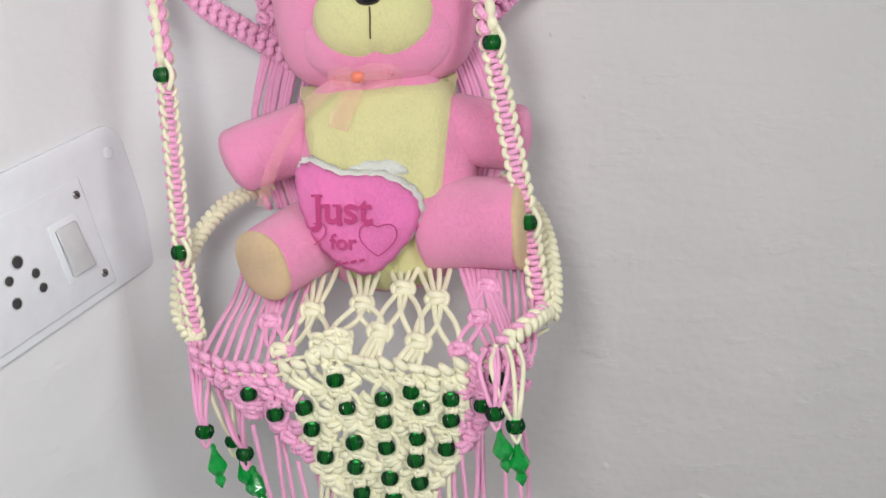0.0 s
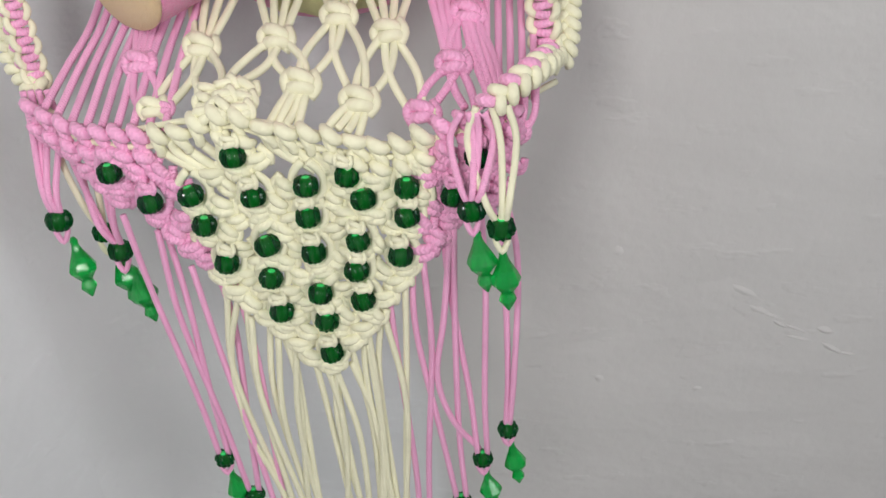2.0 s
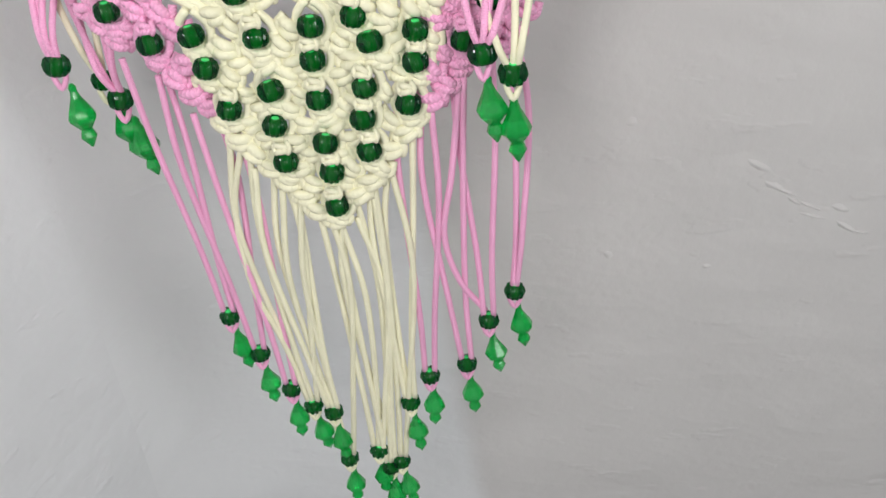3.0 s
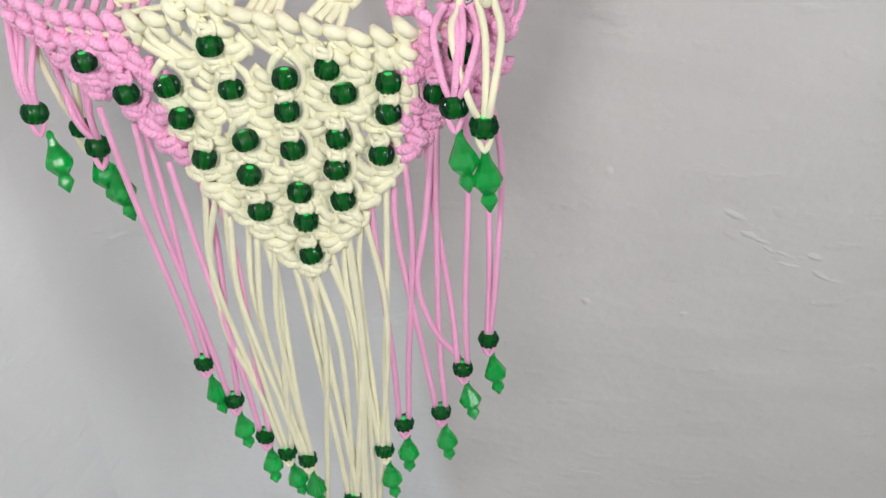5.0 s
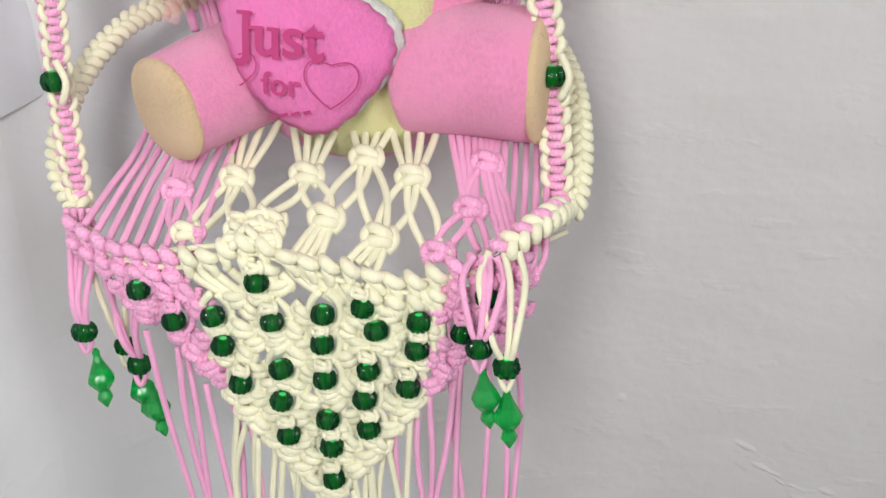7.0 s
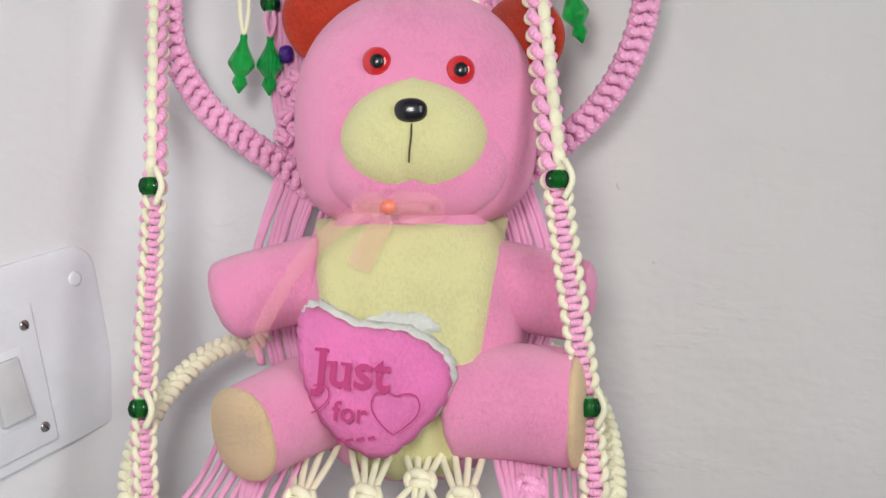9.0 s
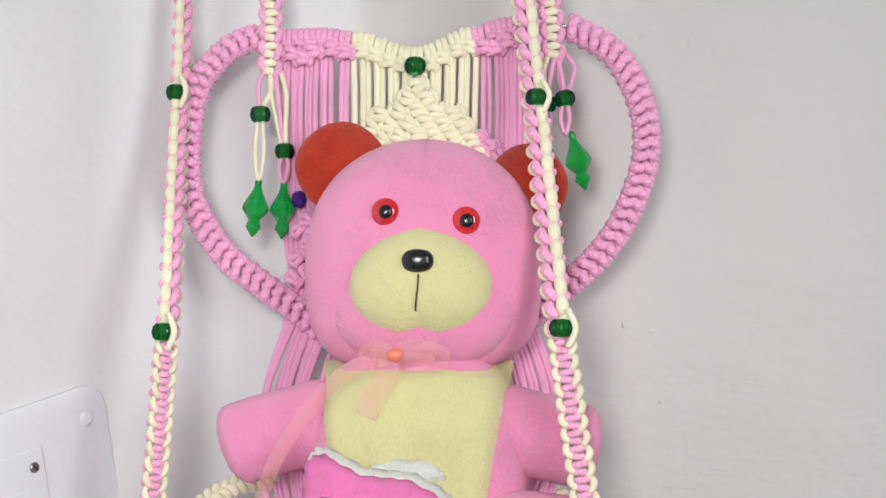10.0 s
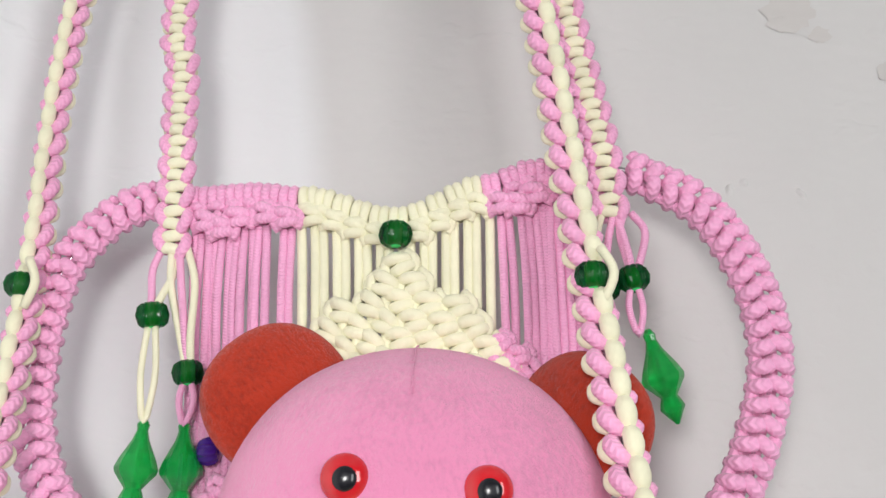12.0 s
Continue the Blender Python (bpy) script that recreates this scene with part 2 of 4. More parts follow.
def blob(bm, centre, radii, nu=36, nv=24, power=1.0, shape=None, turn=None, mat=0):
    """A rounded body; shape(direction) scales it."""
    c = Vector(centre)
    rows = []
    for i in range(nv + 1):
        th = math.pi * i / nv
        row = []
        for j in range(nu):
            ph = 2 * math.pi * j / nu
            d = V(math.sin(th) * math.cos(ph), math.sin(th) * math.sin(ph), math.cos(th))
            s = V(*(math.copysign(abs(k) ** power, k) for k in d))
            s = V(s.x * radii[0], s.y * radii[1], s.z * radii[2])
            if shape:
                s = s * shape(d)
            if turn:
                s = turn @ s
            row.append(bm.verts.new(c + s))
        rows.append(row)
    for i in range(nv):
        for j in range(nu):
            q = (j + 1) % nu
            bm.faces.new((rows[i][j], rows[i + 1][j], rows[i + 1][q], rows[i][q])).material_index = mat
    bmesh.ops.remove_doubles(bm, verts=rows[0] + rows[-1], dist=1e-7)
    bmesh.ops.recalc_face_normals(bm, faces=bm.faces)
    return bm


def box(bm, x0, x1, y0, y1, z0, z1, bevel=0.0, mat=0, seg=2):
    vs = [bm.verts.new((x, y, z)) for x in (x0, x1) for y in (y0, y1) for z in (z0, z1)]
    fs = [bm.faces.new([vs[k] for k in q]) for q in ((0, 1, 3, 2), (4, 6, 7, 5), (0, 4, 5, 1), (2, 3, 7, 6), (0, 2, 6, 4), (1, 5, 7, 3))]
    for f in fs:
        f.material_index = mat
    if bevel:
        bmesh.ops.bevel(bm, geom=list({e for f in fs for e in f.edges}), offset=bevel, segments=seg, affect="EDGES", profile=0.5)
    return bm


def thing(name, label, category, place=(0, 0, 0)):
    e = new(name)
    e.empty_display_size = 0.02
    e.location = place
    return tagged(e, label, category)


def wall(name, x0, x1, y0, y1, z0, z1, mat, label):
    return tagged(part(name, box(bmesh.new(), x0, x1, y0, y1, z0, z1), mat, None, "", False), label, "wall", "", "structure")


# ---- the room ----
WALL_Y, CORNER_X, TURN = 0.150, -0.152, -24.2          # the side wall meets the back wall at an open angle
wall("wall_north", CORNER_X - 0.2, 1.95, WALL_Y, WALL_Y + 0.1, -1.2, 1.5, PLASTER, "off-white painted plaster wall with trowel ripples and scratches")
side = wall("wall_west", -0.1, 0.0, -2.3, 0.06, -1.2, 1.5, PLASTER_W, "white plaster side wall beside the swing, light partly in its paint")
side.matrix_world = pose(CORNER_X, WALL_Y, 0, 0, 0, TURN)
wall("wall_east", 1.85, 1.95, -1.8, WALL_Y, -1.2, 1.5, PLASTER, "plain painted plaster wall closing the room")
wall("wall_south", -1.3, 1.95, -1.9, -1.8, -1.2, 1.5, PLASTER, "plain painted plaster wall closing the room")
tagged(part("floor", box(bmesh.new(), -1.3, 1.95, -1.9, WALL_Y + 0.1, -1.3, -1.2), FLOOR, None, "", False), "plain grey cement floor", "floor", "", "structure")
tagged(part("ceiling", box(bmesh.new(), -1.3, 1.95, -1.9, WALL_Y + 0.1, 1.5, 1.6), PLASTER, None, "", False), "plain white plaster ceiling", "ceiling", "", "structure")


def wall_scar(name, x, z, w, h, tilt, seed, label, high=1.0):
    """A shallow raised flaw of the plaster: an irregular low mound."""
    rnd = random.Random(seed)
    bm = bmesh.new()
    rings = []
    for k, rise in ((1.0, 0.0003), (0.6, -0.0006), (0.25, -0.0013)):
        rings.append([bm.verts.new((w * k * math.cos(a) * rnd.uniform(0.7, 1.2), rise * high, h * k * math.sin(a) * rnd.uniform(0.6, 1.2)))
                      for a in (2 * math.pi * j / 12 for j in range(12))])
    for i in range(2):
        for j in range(12):
            bm.faces.new((rings[i][j], rings[i][(j + 1) % 12], rings[i + 1][(j + 1) % 12], rings[i + 1][j]))
    bm.faces.new(rings[2])
    bmesh.ops.recalc_face_normals(bm, faces=bm.faces)
    ob = part(name, bm, PLASTER)
    ob.matrix_world = pose(x, WALL_Y, z, 0, tilt, 0)
    return tagged(ob, label, "wall flaw", "flaws of the plaster", "structure")


rnd = random.Random(5)
for i in range(9):
    wall_scar("plaster_scar", 0.212 + 0.0078 * i + rnd.uniform(-0.004, 0.004), -0.163 - 0.0052 * i + rnd.uniform(-0.006, 0.006),
              rnd.uniform(0.005, 0.011), rnd.uniform(0.0010, 0.0030), rnd.uniform(10, 35), i, "short rough scratch ridge in the painted plaster")
for i, (x, z) in enumerate(((0.140, 0.140), (0.120, 0.183), (0.134, 0.353), (0.140, 0.356), (0.162, 0.350), (0.13, -0.22), (0.19, -0.23), (0.21, 0.41), (0.29, 0.34), (0.14, -0.13))):
    wall_scar("plaster_scar", x, z, rnd.uniform(0.0015, 0.004), rnd.uniform(0.001, 0.0045), rnd.uniform(-40, 40), 40 + i, "small chipped flaw in the painted plaster", 0.5)


def stain(x, z, w, h, seed):
    """A damp stain: an irregular film on the paint."""
    rr = random.Random(seed)
    bm = bmesh.new()
    bm.faces.new([bm.verts.new((w * math.cos(a) * rr.uniform(0.7, 1.1), 0, h * math.sin(a) * rr.uniform(0.7, 1.1))) for a in (2 * math.pi * k / 22 for k in range(22))])
    bmesh.ops.recalc_face_normals(bm, faces=bm.faces)
    ob = part("wall_stain", bm, STAIN, None, "", False)
    ob.location = (x, WALL_Y - 0.0004, z)
    return tagged(ob, "faint greyish damp stain on the painted wall", "stain", "stains of the wall", "structure")


for k, (x, z, w, h) in enumerate(((0.168, 0.433, 0.0115, 0.0105), (0.180, 0.421, 0.0050, 0.0045), (0.206, 0.402, 0.0065, 0.0055))):
    stain(x, z, w, h, 70 + k)


def rounded_corner():
    """The plaster runs round the inner corner in a soft cove."""
    bm = bmesh.new()
    r, n = 0.090, 18
    run = r * math.tan(radians(90 + TURN) / 2)
    cx, cy = CORNER_X + run, WALL_Y - r
    cols = []
    for k in range(n + 1):
        a = math.pi / 2 + radians(90 + TURN) * k / n
        x, y = cx + r * math.cos(a), cy + r * math.sin(a)
        cols.append((bm.verts.new((x, y, -1.2)), bm.verts.new((x, y, 1.5))))
    for a, b in zip(cols, cols[1:]):
        bm.faces.new((a[0], b[0], b[1], a[1]))
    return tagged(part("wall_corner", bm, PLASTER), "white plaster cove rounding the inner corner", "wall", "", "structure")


rounded_corner()


# ---- the switch board on the side wall ----
def switch_board():
    along = -0.083                                       # from the corner, along the side wall
    t = thing("switch_board", "white plastic electrical switch board with a rocker switch and a socket", "switch board",
              (CORNER_X - math.sin(radians(TURN)) * along, WALL_Y + math.cos(radians(TURN)) * along, 0.085))
    t.rotation_mode = "QUATERNION"
    t.rotation_quaternion = (Matrix.Rotation(radians(TURN), 3, "Z") @ Matrix.Rotation(radians(13.5), 3, "X")).to_quaternion()
    bm = box(bmesh.new(), 0.0, 0.004, -0.170, 0.0515, -0.043, 0.0575, 0.0, 0)
    bmesh.ops.bevel(bm, geom=[e for e in bm.edges if abs(e.verts[0].co.x - e.verts[1].co.x) > 0.001], offset=0.014, segments=6, affect="EDGES", profile=0.5)
    bmesh.ops.bevel(bm, geom=[e for e in bm.edges if e.verts[0].co.x > 0.0035 and e.verts[1].co.x > 0.0035], offset=0.0012, segments=2, affect="EDGES", profile=0.5)
    part("back_plate", bm, SWITCHW, t)
    part("front_plate", box(bmesh.new(), 0.004, 0.0060, -0.155, 0.0065, -0.0365, 0.0365, 0.001), SWITCHW, t)
    part("switch_frame", box(bmesh.new(), 0.0060, 0.0066, -0.0285, -0.0045, -0.0215, 0.0175, 0.0003), SWITCHW, t)
    bm = bmesh.new()
    vs = [bm.verts.new(p) for p in ((0.0066, -0.025, -0.018), (0.0066, -0.008, -0.018), (0.0116, -0.025, -0.017), (0.0116, -0.008, -0.017),
                                    (0.0066, -0.025, 0.014), (0.0066, -0.008, 0.014), (0.0082, -0.025, 0.013), (0.0082, -0.008, 0.013))]
    for q in ((0, 1, 3, 2), (4, 6, 7, 5), (2, 3, 7, 6), (0, 2, 6, 4), (1, 5, 7, 3), (0, 4, 5, 1)):
        bm.faces.new([vs[k] for k in q])
    bmesh.ops.bevel(bm, geom=list(bm.edges), offset=0.0012, segments=2, affect="EDGES", profile=0.5)
    bmesh.ops.recalc_face_normals(bm, faces=bm.faces)
    part("rocker", bm, SWITCHG, t, "worn white rocker switch")

    def disc(name, y, z, r, x, mat, lab="", h=0.0008):
        ob = part(name, lathe(bmesh.new(), [(r * 0.7, h), (r, h * 0.6), (r, -0.0004)], 20), mat, t, lab)
        ob.matrix_basis = pose(x, y, z, 0, 90, 0)
        return ob

    for y, z in ((0.0, 0.0268), (-0.0005, -0.0270)):
        s = disc("screw", y, z, 0.0027, 0.0061, STEEL, "steel plate screw")
        # the slot is a dark bar, its shade put into the colour
        s2 = part("screw_slot", box(bmesh.new(), -0.0022, 0.0022, -0.0004, 0.0004, 0.0006, 0.001), HOLE, s)
        s2.rotation_euler = (0, 0, 0.6)
    disc("screw_cap", 0.0370, 0.0405, 0.0040, 0.0042, SWITCHW, "white screw cap")
    # holes are not cut: dark discs carry their shade as colour
    for y, z, r in ((-0.0475, -0.003, 0.0028), (-0.0463, -0.0131, 0.0028), (-0.0560, 0.0085, 0.0036), (-0.0664, -0.0130, 0.0032), (-0.0655, 0.0010, 0.0028), (-0.0780, 0.0070, 0.0042)):
        disc("socket_rim", y, z, r * 1.25, 0.0061, SWITCHG)
        disc("socket_hole", y, z, r, 0.0066, HOLE, "dark disc painted as a shaded socket pin hole")
    return t


switch_board()

# ---- the macrame swing ----
swing = thing("macrame_swing", "pink and cream knotted cord swing with green glass beads", "macrame swing", (0, 0.12, 0.36))
ORIGIN = Vector(swing.location)
hub = Matrix.Translation(-ORIGIN)          # parts are laid out in world places


def hung(ob):
    ob.matrix_parent_inverse = hub
    return ob


def bead_mesh():
    bm = bmesh.new()
    prof = [(0.0017, 0.0043), (0.0034, 0.0043), (0.0048, 0.0030), (0.0055, 0.0), (0.0048, -0.0030), (0.0034, -0.0043), (0.0017, -0.0043)]
    lathe(bm, prof, 50, 10, 0.12)
    # added inner core whose bright colour stands in for light through the bead
    lathe(bm, [(0.0016, 0.0046), (0.0027, 0.0030), (0.0027, -0.0030), (0.0016, -0.0046)], 14, mat=1)
    me = bpy.data.meshes.new("bead")
    bm.to_mesh(me)
    bm.free()
    me.materials.append(BEAD)
    me.materials.append(CORE)
    me.polygons.foreach_set("use_smooth", [True] * len(me.polygons))
    return me


BEAD_ME = bead_mesh()


def bead(x, y, z, parent, size=1.0, tip=(0, 0, 0), me=None):
    o = new("bead", me or BEAD_ME)
    o.parent = parent
    o.matrix_parent_inverse = hub
    o.matrix_basis = pose(x, y, z, *tip) @ Matrix.Scale(size, 4)
    return o


def drop_mesh():
    bm = bmesh.new()
    lathe(bm, [(0.0009, 0.0), (0.0021, -0.0020), (0.0018, -0.0040), (0.0028, -0.0072), (0.0060, -0.0135), (0.0072, -0.0165), (0.0068, -0.0182), (0.0028, -0.0232), (0.0034, -0.0245), (0.0042, -0.0270), (0.0005, -0.0325)], 8)
    me = bpy.data.meshes.new("pendant")
    bm.to_mesh(me)
    bm.free()
    me.materials.append(DROP)
    return me


DROP_ME = drop_mesh()


def finished(bm, name, mats):
    me = bpy.data.meshes.new(name)
    bm.to_mesh(me)
    bm.free()
    for mt in mats:
        me.materials.append(mt)
    me.polygons.foreach_set("use_smooth", [True] * len(me.polygons))
    return me


def ladder_mesh(name, w, p, bar, edge, mats):
    """A full square knot: two fat bars across the middle and a looped lump at either edge."""
    bm = bmesh.new()
    fat = lambda k: 0.86 + 0.16 * math.sin(math.pi * k)
    for dz, tip in ((0.25, 0.05), (-0.25, -0.04)):
        tube(bm, glide([(-w * 0.72, 0.0028, p * (dz + tip)), (-w * 0.58, -0.0008, p * (dz + tip)), (0, -0.0021, p * dz), (w * 0.58, -0.0010, p * (dz - tip)), (w * 0.72, 0.0028, p * (dz - tip))], 12), p * 0.235, 9, bar, 0.9, fat)
    for side, dz in ((-1, 0.10), (1, -0.22)):
        tube(bm, glide([(side * w * 0.45, 0.0004, p * (dz + 0.50)), (side * w * 0.80, -0.0020, p * (dz + 0.34)), (side * w * 1.12, -0.0018, p * dz),
                        (side * w * 0.98, 0.0004, p * (dz - 0.34)), (side * w * 0.5, 0.0024, p * (dz - 0.48))], 11), p * 0.225, 8, edge, 1.0, fat)
    tube(bm, glide([(w * 1.05, 0.0014, p * 0.20), (w * 1.32, 0.0012, p * 0.02), (w * 1.05, 0.0016, -p * 0.24)], 6), 0.0012, 6, bar)
    tube(bm, glide([(0, 0.0024, p * 0.55), (0, 0.0024, -p * 0.55)], 2), 0.0026, 7, edge)
    return finished(bm, name, mats)


def side_mesh(name, p, mirror, mats):
    """A square knot turned edge on: a fat upright cream lump beside a pink hook."""
    bm = bmesh.new()
    fat = lambda k: 0.50 + 0.62 * math.sin(math.pi * k) ** 0.7

    def run(pts, n, r, mat, shaped=True):
        tube(bm, glide([(x * mirror, y, z * p) for x, y, z in pts], n), r, 8, mat, 1.0, fat if shaped else None)

    run([(-0.0004, 0.0020, 0.50), (-0.0020, -0.0014, 0.36), (-0.0026, -0.0030, 0.02), (-0.0020, -0.0014, -0.34), (-0.0004, 0.0020, -0.48)], 12, 0.0026, 1)
    run([(-0.0010, -0.0004, 0.66), (0.0014, -0.0028, 0.46), (0.0032, -0.0024, 0.10), (0.0030, 0.0004, -0.26), (0.0008, 0.0024, -0.36)], 12, 0.0024, 0)
    run([(0.0020, 0.0004, 0.46), (0.0054, 0.0004, 0.24), (0.0058, 0.0012, -0.12), (0.0034, 0.0026, -0.40)], 10, 0.0016, 1, False)
    run([(-0.0034, 0.0008, 0.64), (-0.0048, 0.0004, 0.44), (-0.0034, -0.0002, 0.30)], 6, 0.0016, 0, False)
    run([(0, 0.0024, 0.55), (0, 0.0024, -0.55)], 2, 0.0024, 0, False)
    return finished(bm, name, mats)


def ring_mesh(name, w, p, mats):
    """A tight knot round the wire: two rows of plump lumps with a seam between them and small links along the edges."""
    bm = bmesh.new()
    fat = lambda k: 0.80 + 0.26 * math.sin(math.pi * k)
    for side, dz in ((-1, 0.0), (1, 0.22)):
        tube(bm, glide([(side * -w * 0.06, 0.0010, p * (dz + 0.30)), (side * w * 0.12, -0.0026, p * (dz + 0.18)), (side * w * 0.55, -0.0030, p * (dz + 0.02)), (side * w * 0.92, -0.0006, p * (dz - 0.06)), (side * w * 0.95, 0.0026, p * (dz - 0.06))], 11), p * 0.37, 9, 0, 0.95, fat)
        tube(bm, glide([(side * w * 0.62, 0.0004, p * (dz + 0.62)), (side * w * 0.98, -0.0006, p * (dz + 0.46)), (side * w * 0.80, 0.0006, p * (dz + 0.26))], 6), 0.0017, 7, 0)
    tube(bm, glide([(0, 0.0022, p * 0.6), (0, 0.0022, -p * 0.6)], 2), 0.0030, 8, 0)
    return finished(bm, name, mats)


def herring_mesh(name, w, p, r, left, right, mats):
    """A half knot seen as two fat slanting lumps, like plaited bread."""
    bm = bmesh.new()
    for side, mt, dz in ((-1, left, 0.0), (1, right, p * 0.5)):
        tube(bm, glide([(side * -w * 0.10, 0.0004, dz + p * 0.42), (side * w * 0.12, -0.0022, dz + p * 0.26), (side * w * 0.62, -0.0022, dz), (side * w * 1.02, 0.0, dz - p * 0.10), (side * w * 0.85, 0.0030, dz - p * 0.1)], 10),
             r, 8, mt, 1.0, lambda k: 0.72 + 0.42 * math.sin(math.pi * min(1, k * 1.05)))
    tube(bm, glide([(0, 0.0022, p * 0.6), (0, 0.0022, -p * 0.6)], 2), r * 1.1, 7, left)
    me = bpy.data.meshes.new(name)
    bm.to_mesh(me)
    bm.free()
    for mt in mats:
        me.materials.append(mt)
    me.polygons.foreach_set("use_smooth", [True] * len(me.polygons))
    return me


def sennit(name, pts, pitch, meshes, parent_label, facing=V(0, -1, 0), twist=0.0, scale=1.0, core=STEEL, core_r=0.0008, then=None, after=0, then_pitch=None):
    """A knotted strap along pts: its core, and each half knot as a piece."""
    line = glide(pts, 240)
    base = hung(part(name, tube(bmesh.new(), line[::6], core_r, 6), core, swing, parent_label))
    acc, k, want = 0.0, 0, pitch * 0.5
    for a, b in zip(line, line[1:]):
        step = (b - a).length
        while acc + step >= want:
            p = a.lerp(b, (want - acc) / step)
            zc = (a - b).normalized()
            yc = -(facing - zc * facing.dot(zc)).normalized()
            xc = yc.cross(zc)
            m = Matrix((xc, yc, zc)).transposed().to_4x4()
            m = Matrix.Translation(p) @ m @ Matrix.Rotation(twist + 0.06 * math.sin(k * 1.7), 4, "Z") @ Matrix.Diagonal((scale, scale, 1.0, 1))
            use = then if then and k >= after else meshes
            o = new("knot", use[k % len(use)])
            o.parent = base
            o.matrix_basis = m
            k += 1
            want += then_pitch if then_pitch and k >= after else pitch
        acc += step
    return base


PC = [PINK, CREAM]
EDGE_CREAM = ladder_mesh("knot", 0.0044, 0.0070, 0, 1, PC)
EDGE_PINK = ladder_mesh("knot", 0.0046, 0.0094, 1, 0, PC)
SIDE_LEFT, SIDE_RIGHT = side_mesh("knot", 0.0096, -1, PC), side_mesh("knot", 0.0096, 1, PC)
TWO_TONE_A = herring_mesh("knot", 0.0040, 0.0068, 0.0021, 0, 1, PC)
TWO_TONE_B = herring_mesh("knot", 0.0040, 0.0068, 0.0021, 1, 1, PC)
RING_A = ring_mesh("knot", 0.0062, 0.0068, PC)
HOOP_A = herring_mesh("knot", 0.0056, 0.0052, 0.0021, 1, 1, PC)

# two front straps, two back straps
TOP = (-0.02, 0.128, 0.80)
LEFT_BEADS = ((-0.1150, 0.042, 0.0745), (-0.1135, 0.052, 0.1785), (-0.1278, 0.098, 0.3105), (-0.1245, 0.107, 0.446))
RIGHT_BEADS = ((0.0920, 0.040, 0.0765), (0.0790, 0.049, 0.1800), (0.0695, 0.083, 0.3000), (0.0570, 0.095, 0.4300))
front_left = sennit("front_strap", [(-0.1125, 0.043, 0.020)] + [(x, y + 0.005, z) for x, y, z in LEFT_BEADS] + [(-0.085, 0.124, 0.66), TOP],
                    0.0070, [EDGE_CREAM], "pink and cream square-knot strap with green beads", twist=-0.6, scale=0.92, then=[SIDE_LEFT], after=22, then_pitch=0.0096)
front_right = sennit("front_strap", [(0.0960, 0.043, 0.022)] + [(x, y + 0.005, z) for x, y, z in RIGHT_BEADS] + [(0.030, 0.120, 0.64), TOP],
                     0.0070, [EDGE_CREAM], "cream and pink square-knot strap with green beads", twist=0.15, scale=1.08, then=[SIDE_RIGHT], after=22, then_pitch=0.0096)
sennit("back_strap", [(-0.0775, 0.107, 0.3215), (-0.0770, 0.1055, 0.350), (-0.0790, 0.109, 0.400), (-0.0815, 0.112, 0.440), (-0.062, 0.124, 0.65), TOP], 0.0094, [EDGE_PINK], "pink and cream knotted back strap")
sennit("back_strap", [(0.0800, 0.107, 0.3275), (0.0785, 0.1055, 0.354), (0.0735, 0.109, 0.392), (0.0660, 0.112, 0.442), (0.030, 0.124, 0.65), TOP], 0.0094, [EDGE_PINK], "cream and pink knotted back strap")
for st, pts in ((front_left, LEFT_BEADS), (front_right, RIGHT_BEADS)):
    for p in pts:
        b = new("bead", BEAD_ME)
        b.parent = st
        b.matrix_basis = pose(*p) @ Matrix.Scale(0.95, 4)
        loop = part("bead_loop", tube(bmesh.new(), glide([(0.003, -0.002, 0.009), (0.0066, -0.003, 0.0), (0.003, -0.002, -0.009)], 8), 0.0016, 7), CREAM, st)
        loop.matrix_basis = pose(*p)

hook = part("wall_hook", tube(bmesh.new(), glide([(TOP[0], WALL_Y + 0.003, TOP[2] + 0.006), (TOP[0], TOP[1], TOP[2] + 0.004), (TOP[0], TOP[1] - 0.012, TOP[2]), (TOP[0], TOP[1] - 0.014, TOP[2] + 0.012)], 12), 0.002), STEEL)
tagged(hook, "small steel hook in the wall carrying the swing", "hook")

# heart-shaped wire: two lobes bound in pink, joined behind the soft toy
L_LOBE = [(-0.0860, 0.110, 0.3455), (-0.1020, 0.110, 0.3390), (-0.1185, 0.110, 0.3200), (-0.1245, 0.110, 0.2920), (-0.1225, 0.110, 0.2560), (-0.1040, 0.110, 0.2240), (-0.0840, 0.111, 0.2070), (-0.0640, 0.113, 0.1930), (-0.040, 0.118, 0.174)]
R_LOBE = [(0.0890, 0.110, 0.3470), (0.1130, 0.110, 0.3310), (0.1270, 0.110, 0.3030), (0.1290, 0.110, 0.2740), (0.1185, 0.110, 0.2430), (0.1040, 0.110, 0.2210), (0.0870, 0.111, 0.2050), (0.0680, 0.113, 0.1900), (0.045, 0.118, 0.172)]
sennit("heart_wire", L_LOBE, 0.0068, [RING_A], "wire lobe bound with pink knotted cord")
sennit("heart_wire", R_LOBE, 0.0068, [RING_A], "wire lobe bound with pink knotted cord")
BAR = [(-0.088, 0.110, 0.3445), (-0.069, 0.110, 0.3460), (-0.049, 0.110, 0.3465), (-0.031, 0.110, 0.3440), (0.004, 0.110, 0.3340), (0.036, 0.110, 0.3450), (0.054, 0.110, 0.3500), (0.074, 0.110, 0.3500), (0.091, 0.110, 0.3460)]
hung(part("top_wire", tube(bmesh.new(), glide(BAR, 60), 0.0011, 8), STEEL, swing, "bare steel wire"))


